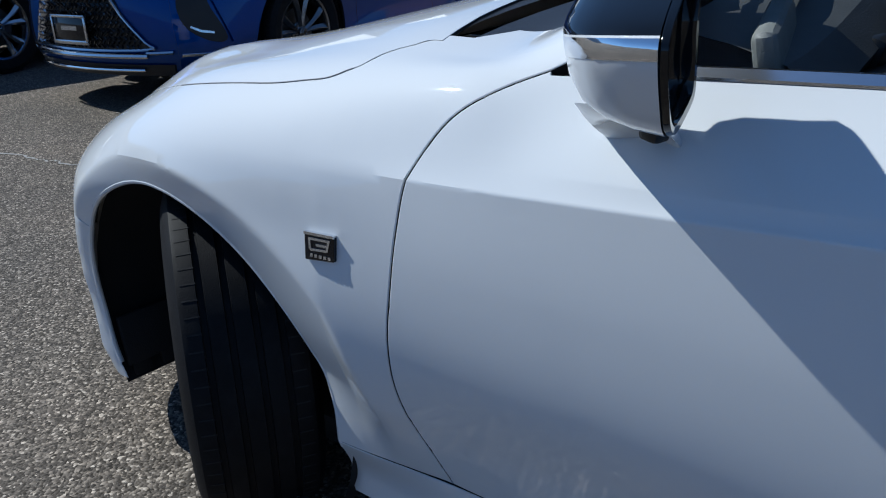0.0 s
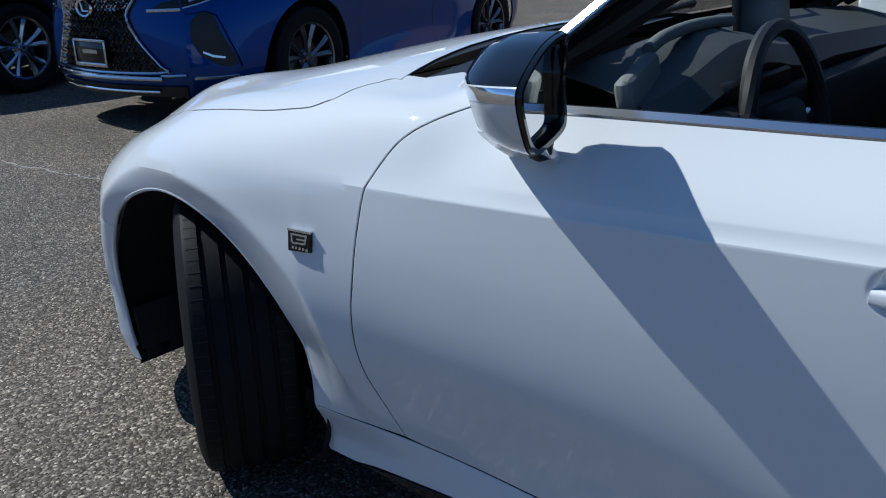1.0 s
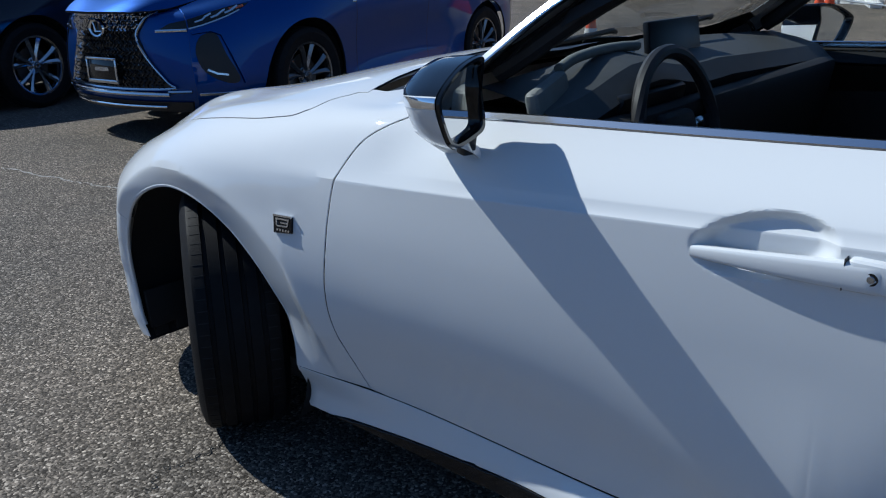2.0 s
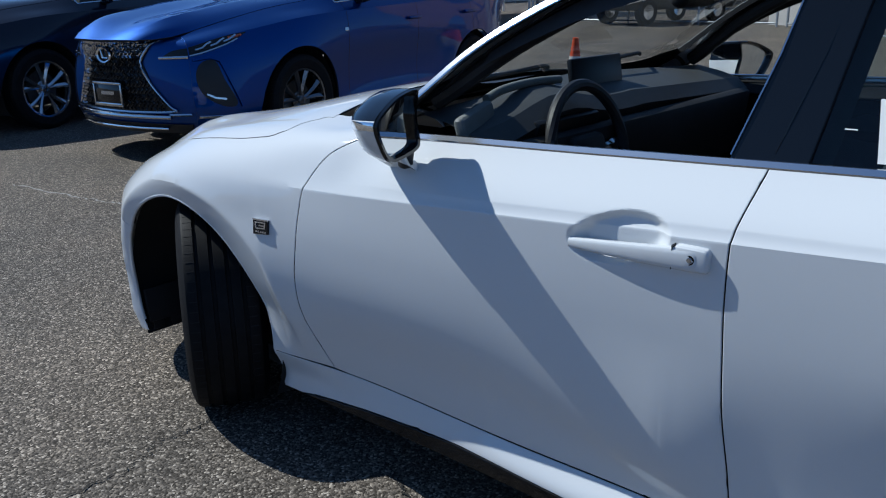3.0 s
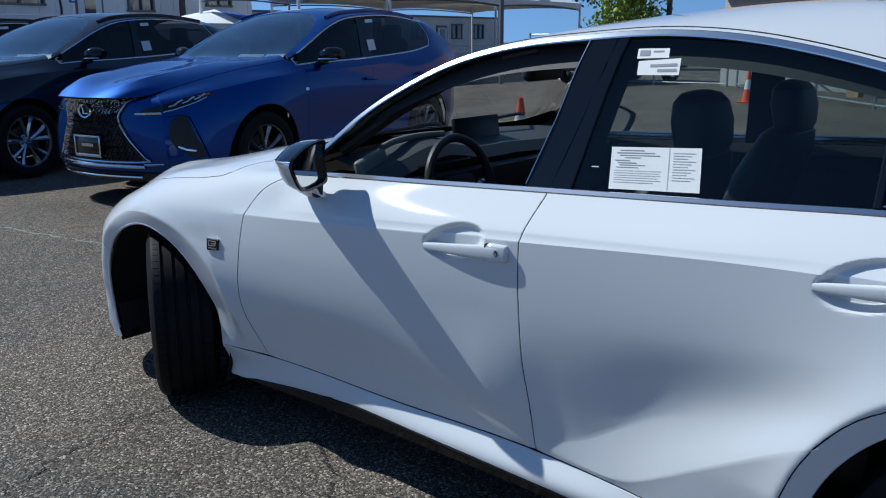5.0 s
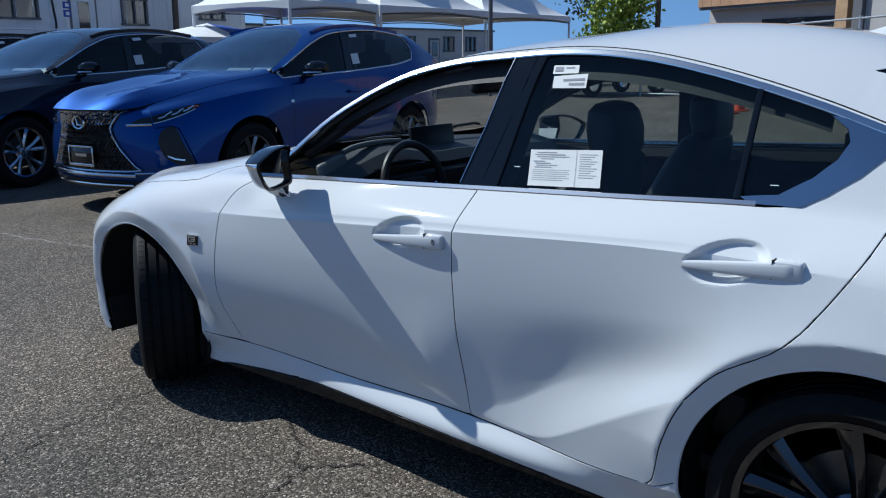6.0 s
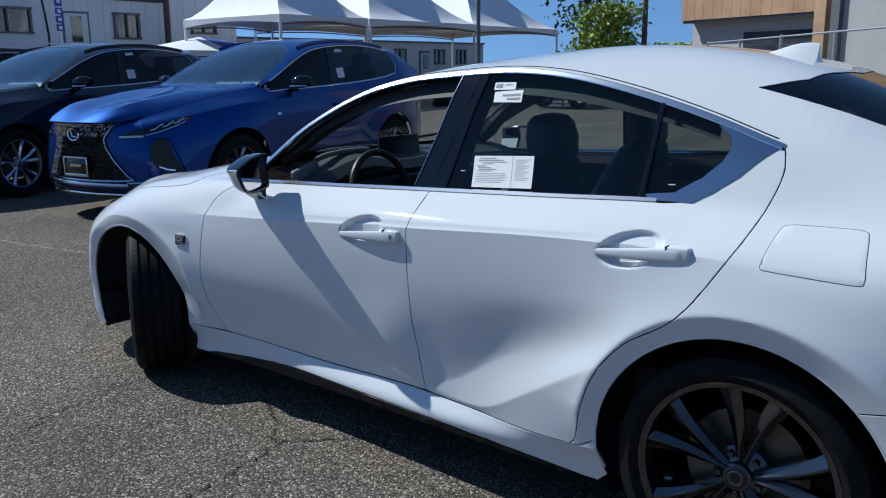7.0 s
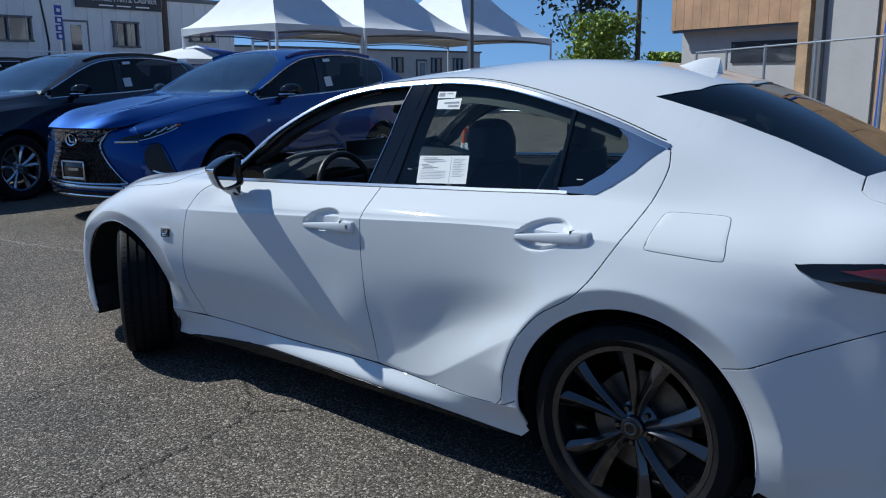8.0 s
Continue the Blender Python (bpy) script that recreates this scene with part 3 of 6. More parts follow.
body = half + [(v, 2 * TOP - u) for v, u in half[::-1][1:-1]]
part("body_shell", CAR.sheet(body, dv=0.025, du=0.125, fine=((0, -3.25, -2.32, 0.008), (1, 2.0, 6.0, 0.05))), WHITE, sedan)
hood_half = [(0.90, TOP), (0.90, 9.2), (0.90, 8.5), (0.89, 7.6), (0.70, 7.47), (0.50, 7.34)] + [(v, u - 0.07) for v, u in hood_edge[::-1]] + [(-0.483, 8.40), (-0.458, 8.8), (-0.452, 9.4), (-0.452, TOP)]
part("hood", CAR.sheet(hood_half + [(v, 2 * TOP - u) for v, u in hood_half[::-1][1:-1]], dv=0.03, offset=0.0012, gap=0, depth=0.006, round_edge=0.0008), WHITE, sedan)
both("hood_gap", CAR.strip([(v, u - 0.07) for v, u in hood_edge[22:56]], 0.0022, 0.0014), SEAM, sedan, "thin gap at the hood's edge")
trunk_half = [(-3.39, TOP), (-3.385, 9.0), (-3.347, 8.50), (-3.362, 8.12)] + trunk_l[::-1] + [(-3.72, 7.7), (-3.80, 7.8), (-3.82, 8.5), (-3.82, TOP)]
part("trunk_lid", CAR.sheet(trunk_half + [(v, 2 * TOP - u) for v, u in trunk_half[::-1][1:-1]], dv=0.04, gap=0.0, round_edge=0.001), WHITE, sedan)
# smooth lips round the wheel arches
for cy, cz, r, sq, a0, a1 in ((0.0, 0.325, 0.383, 0.975, 186, -20), (-2.795, 0.335, 0.392, 0.985, 186, -14)):
    bm = bmesh.new()
    tube(bm, [CAR.at(v, u, -0.004) for v, u in CAR.vu(arc(cy, cz, r + 0.001, a0, a1, 72, sq), 0, BELT)], 0.0055, 8)
    both("arch_lip", bm, WHITE, sedan)
# bumpers close the two ends
rb = arch_q[-1:] + [p for p in rear_arch if p[0] <= -3.10] + [(-3.19, 0.4), (-3.25, 0.0)] + [(v, 0.0) for v in np.linspace(-3.3, -3.82, 10)] + [(-3.82, 5.0), (-3.70, 5.2)] + seam_r[::-1]
both("rear_bumper", CAR.sheet(rb, dv=0.03, du=0.15, fine=((0, -3.34, -3.08, 0.008), (1, 0.4, 4.6, 0.06))), WHITE, sedan)
fb = [p for p in front_arch if p[0] > 0.2 and p[1] < seam_b[1] - 0.4] + [(0.40, 0.05)] + [(v, 0.0) for v in np.linspace(0.45, 0.90, 8)] + [(0.90, 7.4), (0.70, 7.45), (0.50, 7.32), seam_b]
both("front_bumper", CAR.sheet(fb, dv=0.02, du=0.1, gap=0, depth=0.0), WHITE, sedan)
both("tail_panel", CAR.sheet([(-3.58, 5.0), (-3.82, 5.0), (-3.82, 7.8), (-3.58, 7.75)], offset=-0.002), WHITE, sedan)


def end_cap(v, n=24):
    """Closes the skin across the car at one of its two ends."""
    bm = bmesh.new()
    rows = [[bm.verts.new((x * p[0] / 4, p[1] + (0.03 if v > 0 else -0.03) * (1 - (x / 4) ** 2), p[2])) for x in range(-4, 5)] for p in CAR.S([v] * n, np.linspace(0.0, TOP - 0.15, n))]
    for A, B in zip(rows, rows[1:]):
        for k in range(8):
            bm.faces.new((A[k], A[k + 1], B[k + 1], B[k]))
    bmesh.ops.recalc_face_normals(bm, faces=bm.faces)
    return bm


part("grille", end_cap(0.895), BLACK, sedan, "black front grille")
part("rear_panel", end_cap(-3.815), WHITE, sedan)


# glass
# dark inner shell under the skin closes the gaps
inner = [(v, 0.3) for v in np.linspace(-0.42, -2.36, 20)] + [(v, 6.6) for v in np.linspace(-2.36, -0.45, 20)]
both("inner_side", CAR.sheet(inner, offset=-0.022, gap=0, depth=0.0, round_edge=0), CABIN, sedan)
windshield = [(-0.78, TOP), (-0.80, 9.2), (-0.84, WS_U + 0.05), (-1.0, WS_U), (-1.2, WS_U), (-1.30, 8.55), (-1.36, 8.9), (-1.39, 9.4), (-1.405, TOP)]
windshield += [(v, 2 * TOP - u) for v, u in windshield[::-1][1:-1]]
part("windshield", CAR.sheet(windshield, depth=0, offset=-0.004, gap=0, round_edge=0), GLASS, sedan, "clear windshield glass")
rear_glass = [(-3.39, TOP), (-3.385, 9.0), (-3.355, 8.46), (-3.22, 8.54), (-3.1, 8.57), (-2.9, 8.55), (-2.65, 8.505), (-2.69, 8.62), (-2.758, 8.88), (-2.80, 9.4), (-2.815, TOP)]
rear_glass += [(v, 2 * TOP - u) for v, u in rear_glass[::-1][1:-1]]
part("rear_window", CAR.sheet(rear_glass, depth=0, offset=-0.003, gap=0, round_edge=0), DARKGLASS, sedan, "dark tinted rear window")


def wheel(parent, name, m, radius=0.334, width=0.25, rim_r=0.262, rim=RIM, spokes=10, label="", twin=True):
    """A wheel that turns round its own X axis, outer face to -X: tyre with grooves, rim, spokes, hub, brake disc."""
    w = new(name)
    w.parent = parent
    w.matrix_local = m
    tagged(w, label)
    h = width / 2
    bm = bmesh.new()
    prof = [(rim_r - 0.004, -h + 0.028), (rim_r + 0.012, -h + 0.010), (radius - 0.045, -h), (radius - 0.020, -h + 0.008), (radius - 0.006, -h + 0.018), (radius - 0.003, -h + 0.026)]
    for g in (-0.062, -0.021, 0.021, 0.062):
        prof += [(radius - 0.001, g - 0.0065), (radius - 0.008, g - 0.005), (radius - 0.008, g + 0.005), (radius - 0.001, g + 0.0065)]
    prof += [(radius - 0.003, h - 0.026), (radius - 0.006, h - 0.018), (radius - 0.020, h - 0.008), (radius - 0.045, h), (rim_r + 0.012, h - 0.010), (rim_r - 0.004, h - 0.028)]
    lathe(bm, prof, 96)
    part("tyre", bm, TYRE, w, angle=25)
    bm = bmesh.new()
    for k in range(72):      # cross cuts of the two tread shoulders
        a = 2 * math.pi * k / 72
        for s in (-1, 1):
            box(bm, (0.026, 0.0026, 0.003), pose(0, 0, 0, math.degrees(a)) @ pose(s * (h - 0.0375), 0, radius - 0.0030, 0, s * 5))
    tagged(part("tread_pattern", bm, LINER, w), kind="stuff")
    bm = bmesh.new()
    lathe(bm, [(rim_r - 0.012, -h + 0.020), (rim_r + 0.004, -h + 0.016), (rim_r + 0.005, -h + 0.022), (rim_r - 0.010, -h + 0.030), (rim_r - 0.022, -h + 0.06), (rim_r - 0.03, 0.02), (rim_r - 0.012, h - 0.02)], 72)
    part("rim", bm, rim, w)
    bm = bmesh.new()
    lathe(bm, [(0.0, -h + 0.038), (0.034, -h + 0.038), (0.038, -h + 0.042), (0.038, -h + 0.060), (0.050, -h + 0.066), (0.075, -h + 0.080), (0.06, -h + 0.13)], 40)
    part("hub", bm, rim, w)
    bm = bmesh.new()
    lathe(bm, [(0.0, -h + 0.0355), (0.027, -h + 0.0355), (0.031, -h + 0.0375)], 32)
    part("cap", bm, GLOSS, w, "black centre cap")
    bm = bmesh.new()
    lathe(bm, [(0.015, -h + 0.0345), (0.0185, -h + 0.033), (0.022, -h + 0.0345), (0.022, -h + 0.037)], 32)
    part("cap_ring", bm, rim, w)
    for k in range(spokes):
        pair = k // 2
        a0 = 360.0 / (spokes / 2) * pair + (8.5 if k % 2 else -8.5) if twin else 360.0 / spokes * k
        a1 = 360.0 / (spokes / 2) * pair + (15.5 if k % 2 else -15.5) if twin else a0
        bm = bmesh.new()
        rows = []
        for t in np.linspace(0, 1, 9):
            r = 0.036 + (rim_r - 0.016 - 0.036) * t
            a = radians(a0 + (a1 - a0) * t ** 1.3)
            wd = 0.0115 + 0.0165 * t ** 1.3
            dep = -h + 0.050 - 0.028 * t ** 0.8
            rows.append([bm.verts.new(Matrix.Rotation(a, 3, "X") @ Vector((dep + dx, s, r))) for s, dx in ((-wd, 0.036), (-wd, 0.010 + 0.006 * t), (-wd * 0.30, 0.0), (-wd * 0.10, 0.0), (wd, 0.016), (wd, 0.036))])
        for A, B in zip(rows, rows[1:]):
            for i in range(5):
                bm.faces.new((A[i], A[i + 1], B[i + 1], B[i]))
        part("spoke", bm, rim, w, angle=20)
    for k in range(5):
        bm = bmesh.new()
        lathe(bm, [(0, -h + 0.060), (0.008, -h + 0.060), (0.010, -h + 0.064), (0.010, -h + 0.09)], 10, pose(0, 0, 0, 72 * k + 36) @ pose(0, 0, 0.057))
        part("wheel_nut", bm, rim, w)
    bm = bmesh.new()
    lathe(bm, [(0.05, -0.01), (0.165, -0.01), (0.165, 0.018), (0.05, 0.018)], 48, close=True)
    part("brake_disc", bm, IRON, w)
    return w


def wheel_wells(parent, spots, r, w0, w1):
    for y, z in spots:
        for s in (-1, 1):
            bm = bmesh.new()
            pr = [(r, s * w0), (r, s * w1)]
            rows = []
            for k in range(25):
                a = radians(-28 + 236 * k / 24)
                rows.append([bm.verts.new((x, y + rr * math.cos(a), z + rr * math.sin(a))) for rr, x in pr] + [bm.verts.new((s * w1, y, z))])
            for A, B in zip(rows, rows[1:]):
                bm.faces.new((A[0], A[1], B[1], B[0]))
                bm.faces.new((A[1], A[2], B[2], B[1]))
            part("wheel_liner", bm, LINER, parent)


wheel(sedan, "wheel", pose(-0.785, -2.8, 0.334, 8), label="dark ten-spoke alloy wheel")
wheel(sedan, "wheel", pose(0.785, -2.8, 0.334, 0, 0, 180), label="dark ten-spoke alloy wheel")
STEER = -33
wheel(sedan, "wheel", pose(-0.768, 0.0, 0.334, 0, 0, STEER), width=0.235, label="dark alloy wheel turned to the side")
wheel(sedan, "wheel", pose(0.79, 0.0, 0.334, 0, 0, 180 + STEER), width=0.235, label="dark alloy wheel turned to the side")
for s_ in (-1, 1):
    bm = bmesh.new()
    box(bm, (0.20, 0.016, 0.12), pose(s_ * 0.735, 0.372, 0.238, -8), 0.004)
    for dx, w_ in ((0.80, 0.045), (0.715, 0.07)):
        box(bm, (w_, 0.014, 0.06), pose(s_ * dx, 0.368, 0.178, -8), 0.003)
    part("splash_flap", bm, LINER, sedan, "black plastic splash flap ahead of the wheel")
# plate added out of sight below the bumper to throw shade beside the tyre
bm = bmesh.new()
box(bm, (1.36, 0.24, 0.02), pose(0, 0.50, 0.162), 0.006)
part("shade_plate", bm, LINER, sedan, "hidden black plate under the nose, added to cast a ground shadow")
wheel_wells(sedan, ((0.005, 0.33), (-2.795, 0.335)), 0.405, 0.845, 0.46)
bm = bmesh.new()
box(bm, (1.5, 3.6, 0.06), pose(0, -1.5, 0.20), 0.01)
part("underbody", bm, LINER, sedan)
bm = bmesh.new()
box(bm, (0.9, 0.5, 0.45), pose(0, 0.1, 0.5), 0.05)
part("engine_bay", bm, LINER, sedan)
bm = bmesh.new()
box(bm, (1.1, 0.9, 0.55), pose(0, -3.2, 0.55), 0.05)
part("trunk_floor", bm, LINER, sedan)
# side glass and pillar
part("front_window", mirrored(CAR.sheet([(v, BELT) for v in np.linspace(-0.85, -1.63, 20)] + [(-1.67, 7.44), (-1.70, RAIL - 0.02)] + [(v, RAIL - 0.02) for v in np.linspace(-1.68, -0.86, 20)], gap=0, depth=0, round_edge=0, offset=-0.008)), GLASS, sedan, "clear front side window")
both("rear_side_window", CAR.sheet([(v, BELT) for v in np.linspace(-1.74, -2.50, 20)] + [(-2.42, RAIL - 0.02)] + [(v, RAIL - 0.02) for v in np.linspace(-2.42, -1.80, 16)], gap=0, depth=0, round_edge=0, offset=-0.006), TINT, sedan, "dark tinted rear side window")
both("quarter_window", CAR.sheet([(-2.50, BELT), (-2.60, 7.02), (-2.66, 7.3), (-2.74, 7.75), (-2.74, 7.9), (-2.6, 7.93), (-2.42, RAIL - 0.02)], gap=0, depth=0, round_edge=0, offset=-0.006), TINT, sedan, "dark tinted quarter window")
both("pillar_trim", CAR.sheet([(v, BELT) for v in np.linspace(-1.626, -1.76, 5)] + [(-1.81, RAIL - 0.02), (-1.70, RAIL - 0.02), (-1.688, 7.74), (-1.67, 7.44)], gap=0, depth=0.01, round_edge=0.002, offset=0.0), GLOSS, sedan, "gloss black door pillar trim")
both("belt_trim", CAR.strip([(v, BELT - 0.0) for v in np.linspace(-0.80, -2.50, 50)], 0.016, 0.004), BRIGHT, sedan, "chrome belt trim")
both("roof_trim", CAR.strip([(v, RAIL - 0.04) for v in np.linspace(-0.82, -2.80, 70)], 0.020, 0.004), BRIGHT, sedan, "chrome roof trim")

both("roof_gap", CAR.strip([(v, RAIL + 0.035) for v in np.linspace(-0.86, -2.78, 70)], 0.004, 0.0015), LINER, sedan, "thin dark gap above the roof trim")

# ---- blue and dark SUVs ----
suv_sill = [(0.9, 0.46, 0.24), (0.7, 0.725, 0.22), (0.45, 0.83, 0.22), (0, 0.88, 0.25), (-2.79, 0.88, 0.25), (-3.3, 0.84, 0.28), (-3.85, 0.6, 0.36)]
suv_rocker = [(0.95, 0.50, 0.36), (0.72, 0.765, 0.35), (0.45, 0.87, 0.36), (0, 0.925, 0.4), (-0.5, 0.905, 0.4), (-2.3, 0.905, 0.42), (-2.79, 0.93, 0.42), (-3.3, 0.89, 0.44), (-3.9, 0.62, 0.48)]
suv_door_low = [(0.97, 0.50, 0.55), (0.72, 0.765, 0.56), (0.45, 0.875, 0.58), (0, 0.94, 0.62), (-0.6, 0.905, 0.62), (-2.2, 0.905, 0.64), (-2.79, 0.945, 0.66), (-3.3, 0.9, 0.66), (-3.9, 0.63, 0.66)]
suv_door_high = [(0.94, 0.50, 0.75), (0.7, 0.74, 0.765), (0.45, 0.855, 0.80), (0, 0.935, 0.86), (-0.6, 0.925, 0.88), (-2.2, 0.925, 0.93), (-2.79, 0.94, 0.97), (-3.3, 0.89, 0.98), (-3.88, 0.64, 0.92)]
suv_shoulder = [(0.90, 0.49, 0.875), (0.66, 0.69, 0.92), (0.4, 0.80, 0.985), (0, 0.875, 1.045), (-0.6, 0.90, 1.085), (-1.4, 0.89, 1.115), (-2.2, 0.875, 1.15), (-2.79, 0.87, 1.185), (-3.3, 0.84, 1.20), (-3.86, 0.70, 1.15)]
suv_belt = [(0.86, 0.46, 0.905), (0.74, 0.53, 0.935), (0.6, 0.60, 0.985), (0.3, 0.71, 1.06), (-0.2, 0.79, 1.115), (-0.5, 0.825, 1.15), (-1.4, 0.825, 1.185), (-2.2, 0.81, 1.225), (-2.79, 0.79, 1.275), (-3.1, 0.765, 1.325), (-3.80, 0.66, 1.31)]
suv_rail = [(0.93, 0.36, 0.925), (0.85, 0.42, 0.965), (0.7, 0.47, 1.025), (0.5, 0.53, 1.09), (0.1, 0.60, 1.155), (-0.3, 0.70, 1.19), (-0.5, 0.75, 1.215), (-0.8, 0.745, 1.35), (-1.1, 0.71, 1.49), (-1.4, 0.675, 1.595), (-1.9, 0.645, 1.66), (-2.4, 0.635, 1.67), (-2.9, 0.61, 1.63), (-3.3, 0.60, 1.56), (-3.72, 0.57, 1.44)]
suv_roof_side = [(0.98, 0.20, 0.93), (0.92, 0.26, 0.965), (0.8, 0.34, 1.03), (0.5, 0.40, 1.13), (0.1, 0.42, 1.19), (-0.35, 0.42, 1.215), (-0.47, 0.42, 1.225), (-0.8, 0.39, 1.40), (-1.1, 0.37, 1.555), (-1.4, 0.35, 1.66), (-1.9, 0.34, 1.715), (-2.4, 0.33, 1.72), (-3, 0.3, 1.69), (-3.4, 0.30, 1.655), (-3.74, 0.29, 1.62)]
suv_middle = [(1.0, 0, 0.93), (0.94, 0, 0.955), (0.8, 0, 1.01), (0.5, 0, 1.10), (0.1, 0, 1.17), (-0.35, 0, 1.21), (-0.45, 0, 1.225), (-0.8, 0, 1.415), (-1.1, 0, 1.57), (-1.4, 0, 1.675), (-1.9, 0, 1.735), (-2.4, 0, 1.74), (-3, 0, 1.71), (-3.4, 0, 1.665), (-3.74, 0, 1.63)]
SUV_LEVELS = [suv_sill, suv_rocker, suv_door_low, suv_door_high, suv_shoulder, suv_belt, suv_rail, suv_roof_side, suv_middle]
# the long front overhang
SUV_LEVELS = [[(y + 0.27 * min(1.0, max(0.0, (y - 0.42) / 0.4)), w, z) for y, w, z in lev] for lev in SUV_LEVELS]
SUV = Loft(SUV_LEVELS, (0.40, 0.95), (-3.3, -3.9), sharp=((4, 0.5, -3.3, 0.6), (5, 0.7, -3.4, 1.0), (6, -0.6, -3.2, 0.5), (7, 0.8, -0.3, 0.7)), smooth=0.04)
SB, SR, ST = 5.0, 6.0, 8.0


def suv_face(car, paint):
    """Front of the SUV: painted face, spindle grille with chrome chips, lamps, intakes, plate and lower lip."""
    def F(s, u, out=0.0):
        p = SUV.S([0.80], [u])[0]
        w = -p[0]
        return Vector((-s * w, p[1] + float(np.interp(u, [0, 2, 4.5], [0.15, 0.175, 0.235])) * (1 - abs(s) ** 2.0) - 0.012 + out, p[2]))

    def plate(name, poly, material, out, depth=0.02, label="", n=0.04):
        """A panel on the face inside a closed line of (s, u)."""
        bm = bmesh.new()
        bm.faces.new([bm.verts.new((a, b, 0)) for a, b in poly])
        lo, hi = np.min(poly, 0), np.max(poly, 0)
        for axis, step in ((0, 0.06), (1, 0.25)):
            for c in np.arange(math.ceil(lo[axis] / step) * step, hi[axis], step):
                co, no = [0, 0, 0], [0, 0, 0]
                co[axis], no[axis] = c, 1
                bmesh.ops.bisect_plane(bm, geom=bm.verts[:] + bm.edges[:] + bm.faces[:], plane_co=co, plane_no=no, dist=1e-5)
        for v in bm.verts:
            v.co = F(v.co.x, v.co.y, out)
        if depth:
            r = bmesh.ops.extrude_face_region(bm, geom=bm.faces[:])
            for v in [g for g in r["geom"] if isinstance(g, bmesh.types.BMVert)]:
                v.co.y -= depth
        return part(name, bm, material, car, label)

    sym = lambda half: half + [(-a, b) for a, b in half[::-1] if abs(a) > 1e-6]  # noqa: E731
    plate("front_bumper", [(s, 0.05) for s in np.linspace(-1, 1, 21)] + [(s, 5.0) for s in np.linspace(1, -1, 21)], paint, 0.0, 0.0)
    spindle = sym([(0.0, 4.95), (0.70, 4.95), (0.78, 4.70), (0.64, 3.95), (0.48, 3.05), (0.56, 2.3), (0.74, 1.45), (0.76, 1.25), (0.0, 1.2)])
    plate("grille", spindle, BLACK, 0.012, 0.05, "black spindle grille")
    rim = spindle
    bm = bmesh.new()
    tube(bm, [F(a, b, 0.016) for a, b in spline(rim, 4, True)] + [F(*rim[0], 0.016)], 0.009, 6)
    part("grille_frame", bm, SATIN, car, "satin grille frame")
    # mesh of small slanted bars; sun glint coloured in: upper rows bright, lower black
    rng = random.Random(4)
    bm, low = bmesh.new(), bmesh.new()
    for r in range(30):
        u = 1.34 + r * 0.122
        half = float(np.interp(u, [1.2, 1.45, 2.3, 3.05, 3.95, 4.7, 4.95], [0.76, 0.74, 0.56, 0.48, 0.64, 0.78, 0.70])) - 0.03
        k = int(half / 0.052) + 1
        for c in range(-k, k + 1):
            sx = (c + 0.5 * (r % 2)) * 0.052
            if abs(sx) > half:
                continue
            p = F(sx, u, 0.020)
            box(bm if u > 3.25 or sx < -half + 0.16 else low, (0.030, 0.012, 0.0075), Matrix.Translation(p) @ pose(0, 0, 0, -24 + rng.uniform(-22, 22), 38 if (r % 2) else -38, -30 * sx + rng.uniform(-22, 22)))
    tagged(part("grille_mesh", low, GLOSS, car, "mesh bars of the grille, black for the shaded rows"), kind="stuff")
    tagged(part("grille_mesh", bm, GLINT_METAL, car, "mesh bars of the grille, bright metal for the sunlit rows"), kind="stuff")
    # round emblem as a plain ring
    c = F(0, 3.35, 0.04)
    bm = bmesh.new()
    lathe(bm, [(0.060, -0.006), (0.074, -0.012), (0.080, 0.0), (0.074, 0.012), (0.060, 0.006)], 40, Matrix.Translation(c) @ pose(0, 0, 0, 0, 0, 90) @ Matrix.Diagonal((1, 1, 0.78, 1)), close=True)
    tube(bm, [c + Vector(q) for q in ((0.030, 0, 0.045), (0.018, 0, -0.022), (-0.048, 0, -0.022))], 0.008, 6)
    part("emblem", bm, CHROME, car, "chrome oval emblem")
    bm = bmesh.new()
    lathe(bm, [(0, -0.012), (0.07, -0.012), (0.07, -0.03)], 24, Matrix.Translation(c) @ pose(0, 0, 0, 0, 0, 90) @ Matrix.Diagonal((1, 1, 0.78, 1)))
    part("emblem_backing", bm, GLOSS, car)
    # plate holder
    c = F(0, 1.85, 0.045)
    plate_root = new("licence_plate")
    plate_root.parent = car
    tagged(plate_root, "dark dealer plate in a silver frame")
    bm = bmesh.new()
    box(bm, (0.29, 0.012, 0.14), Matrix.Translation(c), 0.004)
    part("insert", bm, GLOSS, plate_root)
    for dx, dz, w, h in ((0, 0.078, 0.33, 0.018), (0, -0.082, 0.33, 0.026), (-0.157, 0, 0.016, 0.17), (0.157, 0, 0.016, 0.17)):
        bm = bmesh.new()
        box(bm, (w, 0.018, h), Matrix.Translation(c + Vector((dx, 0.004, dz))), 0.003)
        part("frame_bar", bm, SILVER, plate_root)
    bm = bmesh.new()
    box(bm, (0.15, 0.003, 0.026), Matrix.Translation(c + Vector((0, 0.0075, 0.005))))
    part("logo_bar", bm, SATIN, plate_root)
    # lower lip: silver bar and dark chin
    bm = bmesh.new()
    tube(bm, [F(s, 1.04, 0.02) for s in np.linspace(-0.74, 0.74, 21)], 0.018, 8)
    part("lower_trim", bm, SATIN, car, "satin lower grille bar")
    bm = bmesh.new()
    tube(bm, [F(s, 0.36, 0.035) for s in np.linspace(-0.86, 0.70, 25)], 0.011, 8)
    part("lip", bm, CHROME, car, "chrome lower lip")
